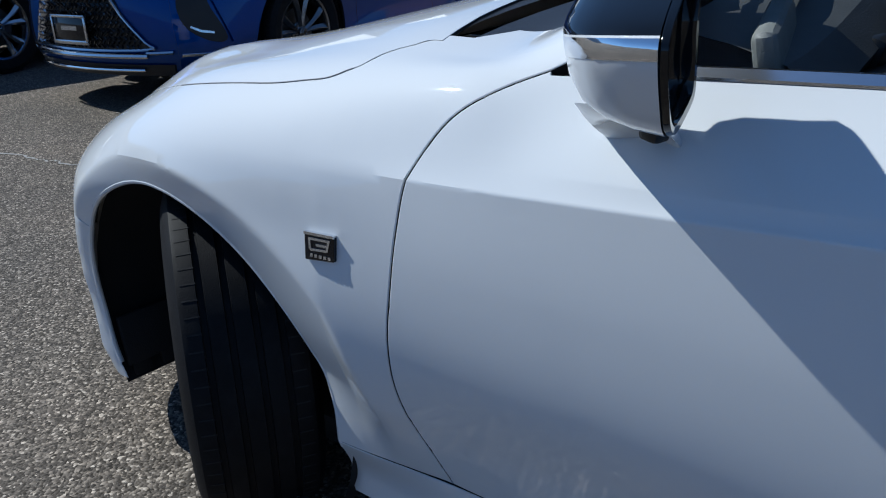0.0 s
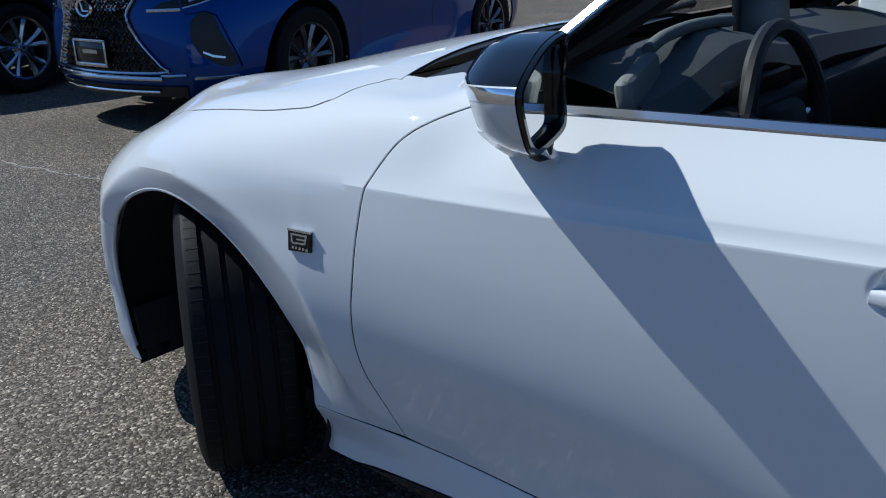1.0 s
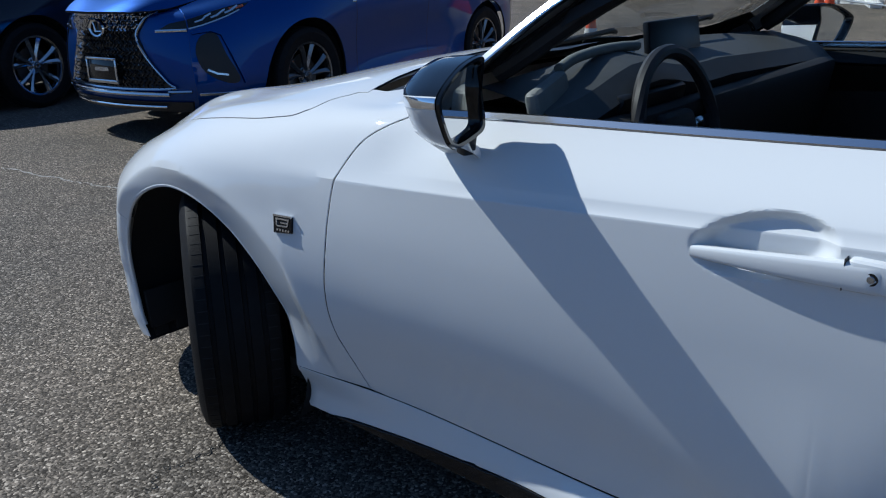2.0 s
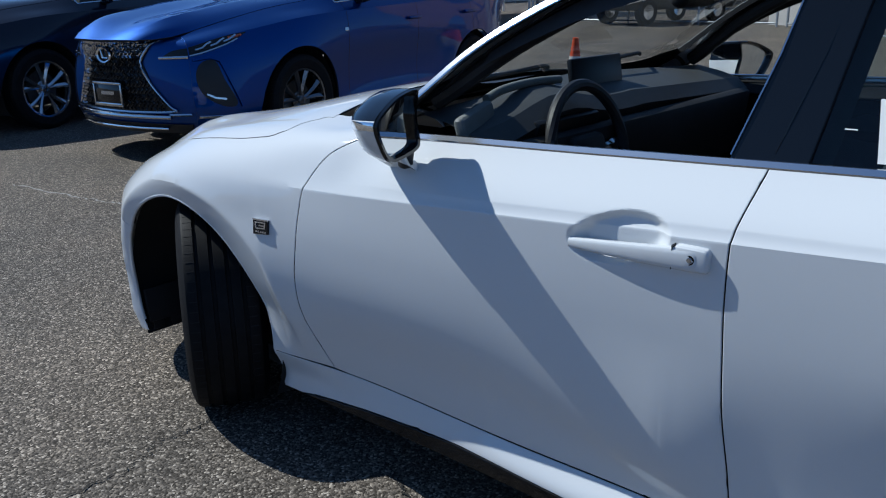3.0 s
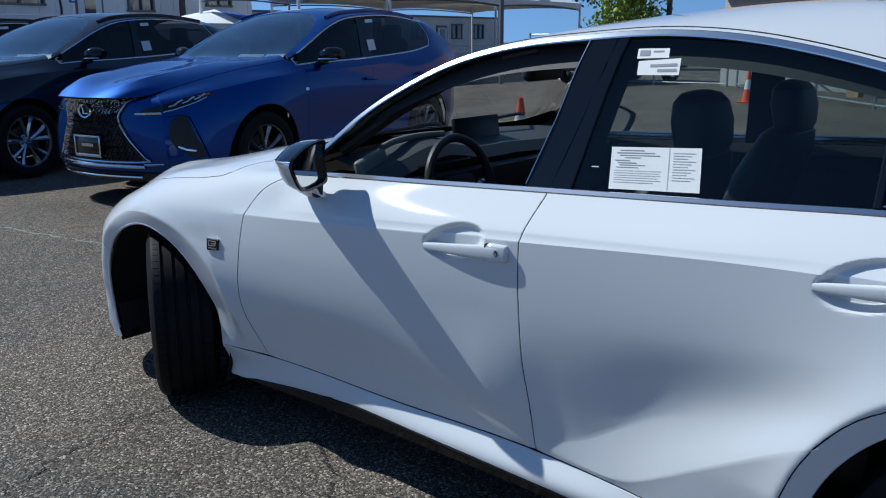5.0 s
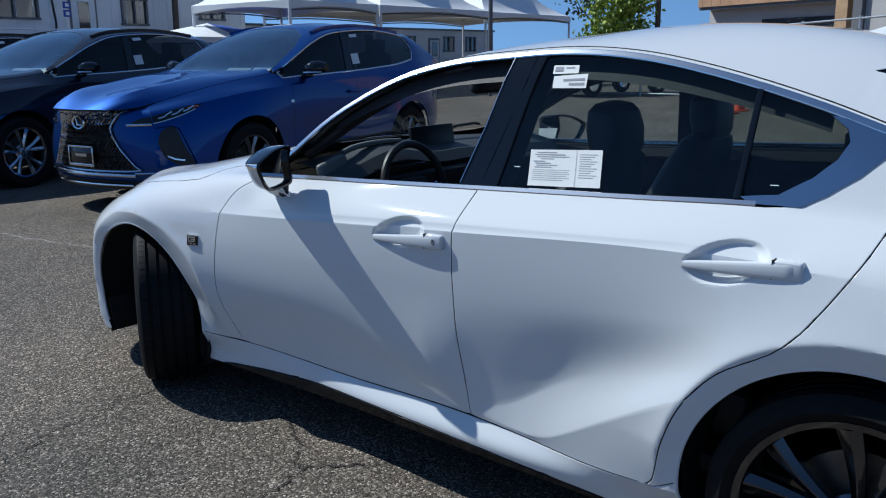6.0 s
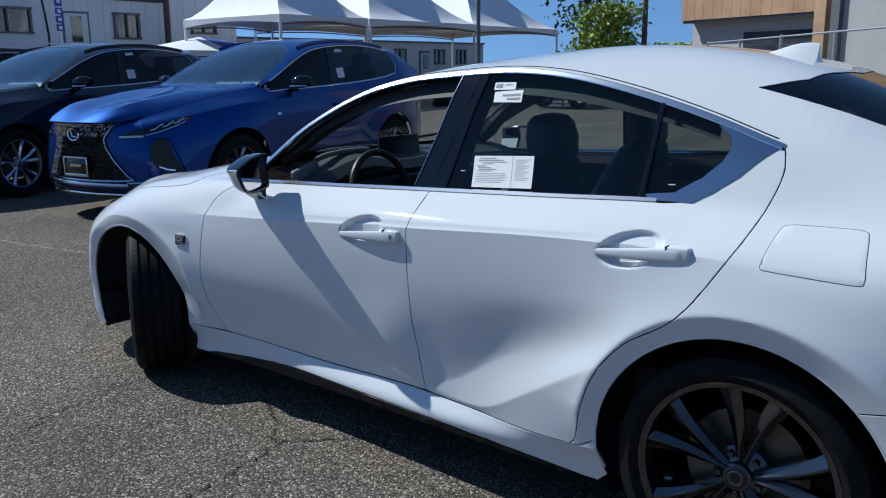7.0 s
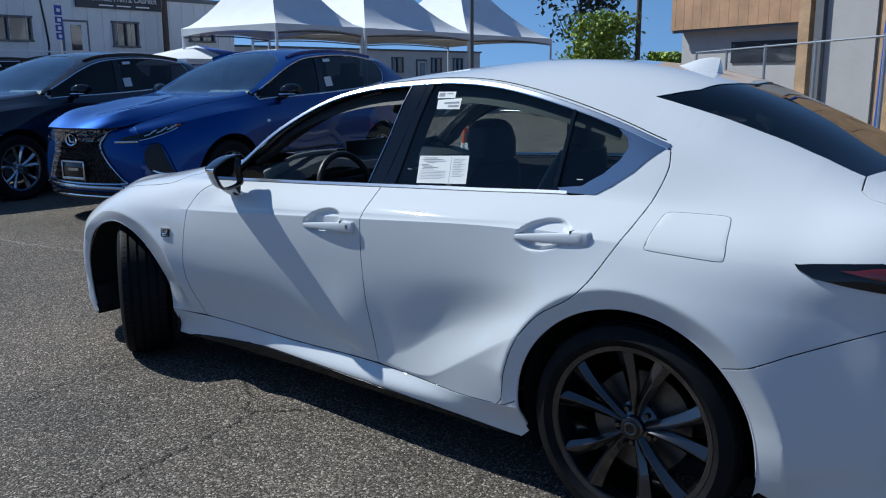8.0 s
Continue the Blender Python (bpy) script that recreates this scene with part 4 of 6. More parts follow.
    plate("chin", [(s, 0.05) for s in np.linspace(-0.95, 0.95, 15)] + [(s, 0.62) for s in np.linspace(0.95, -0.95, 15)], BLACK, 0.015, 0.03)
    for sgn in (-1, 1):
        # headlamp on the corner, intake below it, fog strip
        head = [(0.795, 3.70), (0.68, 3.90), (0.575, 3.98), (0.47, 3.93), (0.565, 3.66), (0.68, 3.46), (0.795, 3.28)]
        flip = lambda q: mirrored(q) if sgn > 0 else q  # noqa: E731
        hl = part("headlamp", flip(SUV.sheet(head, gap=0, depth=0.01, round_edge=0.002, offset=0.006)), GLOSS, car, "slim dark headlamp with bright elements")
        plate("headlamp_tip", [(sgn * a, b) for a, b in ((0.70, 3.22), (0.84, 3.55), (1.0, 3.70), (1.0, 3.28), (0.86, 3.18))], GLOSS, 0.008, 0.02, "inner end of the headlamp")
        for t in range(3):
            v = 0.735 - 0.072 * t
            top, low_u = 3.72 + 0.055 * t, 3.48 + 0.085 * t
            lamp = SUV.strip([(v - 0.048, top + 0.07), (v - 0.02, top - 0.02), (v, low_u + 0.10), (v + 0.032, low_u + 0.05)], 0.017, 0.014)
            part("lamp_element", flip(lamp), LAMP, hl, "bright lamp element")
        part("daylight_strip", flip(SUV.strip([(0.795, 3.30), (0.74, 3.37), (0.68, 3.47), (0.61, 3.58), (0.54, 3.72)], 0.013, 0.012)), LAMP, hl, "bright daylight strip")
        part("side_marker", flip(SUV.strip([(0.51, 3.86), (0.55, 3.84), (0.59, 3.85)], 0.018, 0.011)), AMBER, hl, "amber side marker")
        bm = bmesh.new()
        tube(bm, [F(sgn * s, 3.24 + 0.10 * (s - 0.7), 0.014) for s in np.linspace(0.70, 1.0, 6)], 0.011, 6)
        part("daylight_strip", bm, LAMP, hl, "bright daylight strip")
        intake = part("side_intake", flip(SUV.sheet(spline([(0.78, 2.45), (0.755, 2.95), (0.69, 3.0), (0.655, 2.3), (0.60, 1.45), (0.66, 1.35), (0.75, 1.75)], 4, True), gap=0, depth=0.01, round_edge=0.002, offset=0.004)), BLACK, car, "black side intake")
        part("blade", flip(SUV.strip([(0.785, 3.10), (0.71, 3.14), (0.665, 2.95), (0.63, 2.3), (0.585, 1.5), (0.575, 1.3)], 0.022, 0.016)), paint, intake, "painted blade at the intake's edge")
        part("lamp_element", flip(SUV.strip([(0.745, 1.85), (0.71, 1.7), (0.66, 1.62)], 0.02, 0.010)), LAMP, intake, "bright fog lamp")
        bm = SUV.strip([(0.79, 1.05), (0.70, 1.02), (0.60, 1.0)], 0.022, 0.010)
        part("fog_strip", mirrored(bm) if sgn > 0 else bm, SATIN, car, "bright lower fog strip")
        bm = bmesh.new()
        tube(bm, [F(sgn * s, 1.12 + 0.12 * (s - 0.72), 0.012) for s in np.linspace(0.72, 0.96, 6)], 0.012, 6)
        part("fog_strip", bm, SATIN, car, "bright lower fog strip")


def suv_cabin(car, paint):
    bm = bmesh.new()
    box(bm, (1.40, 0.34, 0.16), pose(0, -0.80, 1.10), 0.06)
    part("dashboard", bm, CABIN, car)
    for x in (-0.38, 0.38):
        for y in (-1.75, -2.75):
            bm = bmesh.new()
            box(bm, (0.46, 0.16, 0.62), pose(x, y, 1.10, 12), 0.06, 3)
            box(bm, (0.26, 0.10, 0.18), pose(x, y - 0.08, 1.47, 8), 0.04, 3)
            part("seat", bm, LEATHER, car)
    bm = bmesh.new()
    box(bm, (1.5, 2.6, 0.10), pose(0, -2.2, 0.72), 0.02)
    part("cabin_floor", bm, CABIN, car)
    for sgn in (-1, 1):
        bm = bmesh.new()
        rings = []
        for t in np.linspace(0, 1, 9):
            k = math.sin(math.pi * (0.12 + 0.80 * t)) ** 0.5
            rings.append([(sgn * (0.915 + 0.215 * t), -0.80 - 0.05 * t + 0.085 * k * math.cos(a) - 0.02, 1.235 + 0.012 * t + (0.082 * k if math.sin(a) > 0 else 0.055 * k) * math.sin(a)) for a in np.linspace(0, 2 * math.pi, 16, endpoint=False)])
        lofted(bm, rings)
        m_ = part("mirror", bm, GLOSS, car, "gloss black door mirror")
        bm = bmesh.new()
        tube(bm, [(sgn * x, -0.76 - 0.05 * (x - 0.92) / 0.2 + 0.03 * math.sin((x - 0.92) * 14), 1.196 + 0.01 * x) for x in np.linspace(0.92, 1.12, 7)], 0.010, 6)
        part("mirror_trim", bm, CHROME, m_)
        bm = bmesh.new()
        box(bm, (0.15, 0.07, 0.045), pose(sgn * 0.90, -0.83, 1.165, 0, -sgn * 14), 0.015)
        part("mirror_foot", bm, GLOSS, m_)
        for y in (-1.62, -2.62):
            bm = bmesh.new()
            x = -SUV.at(y, SUV.u_at(y, 0.99)).x
            box(bm, (0.035, 0.21, 0.030), pose(sgn * (x + 0.018), y, 0.99 + 0.03 * (y < -2)), 0.012, 3)
            part("door_handle", bm, paint, car)
    for y in (-0.60, -1.70, -2.70):
        both("door_gap", SUV.strip([(y, u) for u in np.linspace(0.5, SB - 0.06, 24)], 0.005, 0.0006), LINER, car, "gap round a door")
    both("window_pillar", SUV.sheet([(-1.62, SB + 0.02), (-1.74, SB + 0.02), (-1.80, SR - 0.05), (-1.70, SR - 0.05)], gap=0, depth=0, round_edge=0, offset=0.001), GLOSS, car, "black door pillar")
    both("roof_rail", SUV.strip([(v, SR + 0.34) for v in np.linspace(-1.32, -3.1, 34)], 0.026, 0.026), BLACK if paint != BLUE else paint, car, "roof rail")
    # paper tags: on the glass and dash
    bm = bmesh.new()
    box(bm, (0.20, 0.12, 0.004), pose(-0.46, -0.64, 1.225, -26, 0, 14))
    part("dash_paper", bm, PAPER, car, "white paper on the dashboard")
    for dx, dy in ((0.0, 0.0), (0.03, -0.09)):
        bm = bmesh.new()
        box(bm, (0.26, 0.05, 0.004), pose(-0.06 + dx, -0.72 + dy, 1.235, -26, 0, 4))
        part("dash_paper", bm, PAPER, car, "white paper strip on the dashboard")
    both("fender_badge", SUV.sheet(SUV.vu([(-0.545, 0.945), (-0.595, 0.945), (-0.595, 0.915), (-0.545, 0.915)]), gap=0, depth=0.004, round_edge=0.001, offset=0.005), SATIN, car, "small silver fender badge")
    for y, z in ((-1.78, 1.275), (-1.86, 1.565)):
        u = SUV.u_at(y, z, SB - 0.2, SR)
        h = 0.16 if z < 1.4 else 0.05
        bm = SUV.sheet([(y, u), (y - 0.14, u), (y - 0.14, SUV.u_at(y, z + h * 0.7, SB - 0.2, SR)), (y, SUV.u_at(y, z + h * 0.7, SB - 0.2, SR))], gap=0, depth=0, round_edge=0, offset=0.0)
        part("window_tag", bm, PAPER, car, "white paper tag in the window")


def suv(name, m, paint, label, rim, spokes, twin):
    car = thing(name, m, label, "car", "parked cars behind the sedan")
    arch_f = SUV.vu(arc(0, 0.385, 0.44, 200, -22, 30), 0, SB)
    arch_r = SUV.vu(arc(-2.79, 0.385, 0.44, 200, -22, 30), 0, SB)
    side = arch_f[::-1][4:] + [(v, 0.2) for v in np.linspace(-0.45, -2.33, 20)] + arch_r[::-1][:-4] + [(-3.25, 0.05)] + [(v, 0.0) for v in np.linspace(-3.4, -3.9, 8)] + [(-3.9, 4.9)]
    half = [(-1.42, ST), (-1.40, 7.4), (-1.34, 6.9), (-1.22, 6.5), (-0.98, 6.27), (-0.68, 6.24), (-0.53, 6.17), (-0.50, 6.0)] + [(v, SR - 0.03) for v in np.linspace(-0.60, -3.10, 34)]
    half += [(-3.16, SB + 0.6), (-3.12, SB + 0.15)] + [(v, SB - 0.03) for v in np.linspace(-3.04, -0.56, 26)] + [(-0.53, 5.3), (-0.47, 5.9), (-0.3, 5.78), (0.0, 5.62), (0.4, 5.4), (0.7, 5.2), (0.80, 5.05)] + [(0.80, u) for u in np.linspace(4.8, 0.05, 16)] + [(0.5, 0.0)]
    half += side + [(-3.88, 5.5), (-3.75, 5.7), (-3.30, 6.3), (-3.28, 7), (-3.27, ST)]
    part("body_shell", SUV.sheet(half + [(v, 2 * ST - u) for v, u in half[::-1][1:-1]], dv=0.06, du=0.25), paint, car)
    hood = [(0.95, ST), (0.95, 7.0), (0.95, 6.0), (0.92, 5.4), (0.84, 5.2), (0.7, 5.22), (0.4, 5.42), (0.0, 5.64), (-0.3, 5.80), (-0.46, 5.92), (-0.50, 6.3), (-0.45, 7), (-0.43, ST)]
    part("hood", SUV.sheet(hood + [(v, 2 * ST - u) for v, u in hood[::-1][1:-1]], dv=0.05), paint, car)
    ws = [(-0.43, ST), (-0.45, 7), (-0.52, 6.2), (-0.68, 6.24), (-0.98, 6.27), (-1.22, 6.5), (-1.34, 6.9), (-1.40, 7.4), (-1.42, ST)]
    part("windshield", SUV.sheet(ws + [(v, 2 * ST - u) for v, u in ws[::-1][1:-1]], gap=0, depth=0, round_edge=0, offset=-0.004), SCREENGLASS, car, "tinted windshield glass")
    both("side_window", SUV.sheet([(v, SB) for v in np.linspace(-0.56, -3.04, 26)] + [(-3.12, SB + 0.3), (-3.12, SB + 0.6)] + [(v, SR - 0.03) for v in np.linspace(-3.06, -0.64, 26)], gap=0, depth=0, round_edge=0, offset=-0.006), SUVGLASS, car, "dark side glass")
    both("window_trim", SUV.strip([(v, SR - 0.25) for v in (-0.56, -0.53)] + [(v, SB + 0.01) for v in np.linspace(-0.54, -3.04, 44)] + [(-3.11, SB + 0.25), (-3.12, SB + 0.55)] + [(v, SR - 0.05) for v in np.linspace(-3.05, -0.62, 44)], 0.016, 0.004), CHROME, car, "chrome window trim")
    suv_face(car, paint)
    suv_cabin(car, paint)
    for x, y, a in ((-0.80, 0, 0), (0.80, 0, 180), (-0.80, -2.79, 0), (0.80, -2.79, 180)):
        wheel(car, "wheel", pose(x, y, 0.38, 0, 0, a), 0.38, 0.235, 0.262, rim, spokes, "spoked alloy wheel", twin)
    wheel_wells(car, ((0, 0.385), (-2.79, 0.385)), 0.455, 0.86, 0.5)
    bm = bmesh.new()
    box(bm, (1.5, 3.8, 0.06), pose(0, -1.4, 0.28), 0.01)
    part("underbody", bm, LINER, car)
    return car


def parked(ax, ay, psi):
    """Pose of an SUV by the ground point under its front axle and its heading."""
    return pose(ax, ay, 0, 0, 0, 90 + psi)


blue_suv = suv("suv", parked(2.19, 4.19, 9.0), BLUE, "metallic blue SUV with mesh grille, parked on the lot", GREYRIM, 10, True)
dark_suv = suv("suv", parked(1.21, 6.9, 13.4), NAVY, "near-black SUV parked beside the blue SUV", SILVER, 10, True)

third_suv = copy_thing(dark_suv, parked(0.9, 10.0, 13.4))
tagged(third_suv, "near-black SUV at the end of the parked row")


# ---- sedan: mirrors, handles, badge, fuel door, lamps, fin ----
# rim of the mirror in its own plane: (across from inner to outer edge, up)
RIM_LINE = [(0.008, 0.030), (0.021, 0.080), (0.011, 0.122), (0.012, 0.131), (0.024, 0.135), (0.055, 0.134), (0.105, 0.126), (0.155, 0.108), (0.185, 0.092), (0.192, 0.078), (0.184, 0.055), (0.158, 0.016), (0.135, 0.000), (0.11, -0.004), (0.05, 0.0), (0.012, 0.008)]


def mirror_rim(scale, back, shift=(0, 0)):
    """The rim line, scaled about its middle and moved ahead of the glass; inner edge at x = -0.846."""
    cx, cz = 0.095, 0.066
    out = []
    for a, z in spline(RIM_LINE, 4, True):
        a, z = cx + (a - cx) * scale + shift[0], cz + (z - cz) * scale + shift[1]
        out.append(Vector((-0.846 - a, -0.957 - 0.30 * a + back, 0.943 + z)))
    return out


def door_mirror(flip):
    root = new("mirror")
    root.parent = sedan
    tagged(root, "door mirror, white with a gloss black cap")
    put = lambda name, bm, m, lab="": part(name, mirrored(bm) if flip else bm, m, root, lab)  # noqa: E731
    # shell: from the rim forward, getting smaller
    shapes = [(1.0, 0.0, (0, 0)), (1.035, 0.006, (0, 0)), (1.005, 0.035, (0, 0)), (0.95, 0.065, (-0.004, 0.001)), (0.85, 0.092, (-0.012, 0.003)), (0.66, 0.112, (-0.024, 0.006)), (0.35, 0.124, (-0.036, 0.009)), (0.05, 0.127, (-0.04, 0.01))]
    SPLIT = 0.078
    for name, m, lab, upper in (("cap", GLOSS, "gloss black mirror cap", True), ("shell", WHITE, "", False)):
        bm = bmesh.new()
        lofted(bm, [mirror_rim(*s) for s in shapes[1:]], cap=False)
        geom = bm.verts[:] + bm.edges[:] + bm.faces[:]
        bmesh.ops.bisect_plane(bm, geom=geom, plane_co=(-0.95, -0.93, 0.943 + SPLIT), plane_no=(0.10, 0.06, 1), clear_inner=upper, clear_outer=not upper)
        put(name, bm, m, lab)
    bm = bmesh.new()
    lofted(bm, [mirror_rim(1.0, 0.013), mirror_rim(1.02, 0.004), mirror_rim(0.995, -0.002), mirror_rim(0.90, -0.001), mirror_rim(0.86, 0.006), mirror_rim(0.84, 0.016)], cap=False)
    put("frame", bm, GLOSS, "black mirror frame")
    bm = bmesh.new()
    bm.faces.new([bm.verts.new(p) for p in mirror_rim(0.86, 0.014)])
    put("glass", bm, MIRROR, "silvered mirror glass")
    # turn-signal lens between cap and shell
    bm = bmesh.new()
    pts = [mirror_rim(s[0] * 1.008, s[1], s[2]) for s in shapes[1:6]]
    lofted(bm, pts, cap=False)
    for z, inner in ((0.943 + 0.058, True), (0.943 + 0.076, False)):
        bmesh.ops.bisect_plane(bm, geom=bm.verts[:] + bm.edges[:] + bm.faces[:], plane_co=(-0.95, -0.93, z), plane_no=(0.10, 0.06, 1), clear_inner=inner, clear_outer=not inner)
    bmesh.ops.bisect_plane(bm, geom=bm.verts[:] + bm.edges[:] + bm.faces[:], plane_co=(-0.97, 0, 0), plane_no=(1, 0, 0), clear_outer=True)
    put("turn_signal", bm, CHROME, "clear turn signal strip")
    # foot on the door
    bm = bmesh.new()
    rings = []
    for t in np.linspace(0, 1, 8):
        cx, cy, cz = -0.826 - 0.092 * t, -0.900 - 0.014 * t, 0.900 + 0.048 * t ** 2
        rx, ry, rz = 0.014 + 0.040 * t, 0.048 - 0.006 * t, 0.026 - 0.010 * t
        rings.append([(cx - rx * math.cos(a), cy + ry * math.sin(a), cz + rz * math.cos(a) - 0.006) for a in np.linspace(0, 2 * math.pi, 28, endpoint=False)])
    lofted(bm, rings)
    put("foot", bm, WHITE)
    bm = bmesh.new()
    box(bm, (0.030, 0.026, 0.044), pose(-0.868, -0.930, 0.924, 10, 0, -10), 0.007)
    put("foot_joint", bm, BLACK, "black hinge block")
    return root


door_mirror(False)
door_mirror(True)


def door_handle(door, y0, y1, z0, z1, key, flip):
    """A pull handle: tapered bar from its thin front end to a wide rear end that stands on the door."""
    root = new("handle")
    root.parent = door
    bm = bmesh.new()
    rings = []
    for t in np.linspace(0, 1, 18):
        y, z = y0 + (y1 - y0) * t, z0 + (z1 - z0) * t
        base = CAR.at(-1.25 if y0 > -2 else -2.25, CAR.u_at(-1.25 if y0 > -2 else -2.25, z)).x
        out = -0.006 + 0.009 * math.sin(t * 2.45) ** 0.8
        h = 0.0085 + 0.0135 * t ** 0.8
        d = 0.009 + 0.005 * t
        if t > 0.97:
            h, d, out = h * 0.80, d * 0.8, out - 0.004
        rings.append([(base - out + d * 0.9 * math.copysign(abs(math.cos(a)) ** 0.6, math.cos(a)), y, z + h * math.copysign(abs(math.sin(a)) ** 0.6, math.sin(a))) for a in np.linspace(0, 2 * math.pi, 20, endpoint=False)])
    lofted(bm, rings)
    part("grip", mirrored(bm) if flip else bm, WHITE, root)
    bm = bmesh.new()
    x = CAR.at(-1.25 if y0 > -2 else -2.25, CAR.u_at(-1.25 if y0 > -2 else -2.25, z1)).x
    box(bm, (0.034, 0.064, 0.0445), pose(x + 0.0050, y1 + 0.024, z1), 0.009, 3)
    part("base", mirrored(bm) if flip else bm, WHITE, root)
    bm = bmesh.new()
    box(bm, (0.028, 0.0014, 0.0445), pose(x + 0.0012, y1 + 0.0575, z1 - 0.001), 0.0005)
    part("joint", mirrored(bm) if flip else bm, BLACK, root)
    if key:
        bm = bmesh.new()
        lathe(bm, [(0, -0.003), (0.0085, -0.003), (0.0100, -0.001), (0.0100, 0.006)], 24, pose(x - 0.0105, y1 + 0.024, z1))
        lock = part("lock", mirrored(bm) if flip else bm, GLOSS, root, "black key lock")
        bm = bmesh.new()
        lathe(bm, [(0, -0.0042), (0.0045, -0.0042), (0.0052, -0.003), (0.0052, 0.0)], 20, pose(x - 0.0105, y1 + 0.024, z1))
        part("cylinder", mirrored(bm) if flip else bm, SATIN, lock, "silver lock cylinder")


for door, flip in ((front_door, False), (front_door_r, True)):
    door_handle(door, -1.380, -1.652, 0.824, 0.842, True, flip)
for door, flip in ((rear_door, False), (rear_door_r, True)):
    door_handle(door, -2.380, -2.645, 0.890, 0.911, False, flip)


def skin_box(bm, corners, proud):
    """A flat plate on the skin from four (v, u) corners."""
    a = [bm.verts.new(CAR.at(v, u, 0.0)) for v, u in corners]
    b = [bm.verts.new(CAR.at(v, u, proud)) for v, u in corners]
    bm.faces.new(b)
    for k in range(4):
        bm.faces.new((a[k], a[(k + 1) % 4], b[(k + 1) % 4], b[k]))


badge = new("badge")
badge.parent = sedan
tagged(badge, "small black and chrome fender badge")
quad = CAR.vu([(-0.427, 0.712), (-0.484, 0.714), (-0.484, 0.677), (-0.430, 0.672)])
bm = bmesh.new()
skin_box(bm, quad, 0.006)
bmesh.ops.bevel(bm, geom=bm.edges[:], offset=0.0012, segments=1, affect="EDGES")
part("plate", bm, GLOSS, badge)
for name, yz in (("top_bar", ((-0.428, 0.7135), (-0.484, 0.7155), (-0.484, 0.7115), (-0.428, 0.7095))), ("emblem_bar", ((-0.437, 0.7065), (-0.478, 0.708), (-0.477, 0.7045), (-0.437, 0.703))), ("emblem_bar", ((-0.437, 0.7065), (-0.441, 0.7065), (-0.443, 0.690), (-0.439, 0.690))), ("emblem_bar", ((-0.452, 0.699), (-0.474, 0.7), (-0.473, 0.6965), (-0.452, 0.6955))), ("emblem_bar", ((-0.440, 0.6905), (-0.472, 0.6925), (-0.471, 0.6895), (-0.442, 0.6875))), ("emblem_bar", ((-0.474, 0.708), (-0.478, 0.708), (-0.474, 0.690), (-0.470, 0.690)))):
    bm = bmesh.new()
    skin_box(bm, CAR.vu(yz), 0.0078)
    part(name, bm, CHROME, badge)
for k, y in enumerate(np.linspace(-0.441, -0.474, 5)):
    bm = bmesh.new()
    skin_box(bm, CAR.vu([(y, 0.6835), (y - 0.005, 0.6837), (y - 0.005, 0.6787), (y, 0.6785)]), 0.0072)
    part("letter_bar", bm, CHROME, badge)

# fuel door
FUEL = spline(CAR.vu([(-2.862, 1.004), (-2.90, 1.007), (-3.00, 1.009), (-3.036, 1.007), (-3.047, 0.996), (-3.056, 0.95), (-3.062, 0.905), (-3.045, 0.896), (-2.95, 0.898), (-2.845, 0.902), (-2.828, 0.908), (-2.829, 0.93), (-2.845, 0.990)]), 5, True)
groove = CAR.sheet(FUEL, gap=0, depth=0, round_edge=0, offset=0.0004)
part("fuel_door_gap", groove, BLACK, sedan, "dark gap round the fuel door")
part("fuel_door", CAR.sheet(FUEL, gap=0.0016, depth=0.0, round_edge=0.0003, offset=0.0008, dv=0.02), WHITE, sedan)
# tail lamps, wrapped round the corner
TAIL = CAR.vu([(-3.243, 0.913), (-3.30, 0.919), (-3.46, 0.935), (-3.62, 0.940), (-3.72, 0.94), (-3.72, 0.84), (-3.60, 0.852), (-3.465, 0.863), (-3.386, 0.870), (-3.296, 0.882), (-3.255, 0.900)])
both("tail_lamp", CAR.sheet(TAIL, gap=0, depth=0.008, round_edge=0.002, offset=0.005), GLOSS, sedan, "smoked dark tail lamp")
RT = CAR.vu([(-3.36, 0.908), (-3.45, 0.922), (-3.62, 0.928), (-3.70, 0.926), (-3.70, 0.878), (-3.60, 0.884), (-3.45, 0.894)])
both("tail_lens", CAR.sheet(RT, gap=0, depth=0.003, round_edge=0.001, offset=0.0075), RED, sedan, "dark red lens")
# crease line seam between fender and rocker, shark fin, sill clips
bm = bmesh.new()
rings = []
for t in np.linspace(0, 1, 12):
    y = -2.51 - 0.175 * t
    base = CAR.at(y, TOP).z
    h = 0.058 * math.sin(t * math.pi / 2) ** 1.3 + 0.002
    w = 0.034 * (0.25 + 0.75 * math.sin(min(1, t * 1.6) * math.pi / 2))
    rings.append([(w * math.cos(a) * (1 - 0.75 * max(0, math.sin(a)) ** 0.8), y, base - 0.006 + h * max(0, math.sin(a)) - 0.004 * (math.sin(a) < 0)) for a in np.linspace(-0.3, math.pi + 0.3, 15)])
lofted(bm, rings, close=True)
part("antenna_fin", bm, WHITE, sedan)
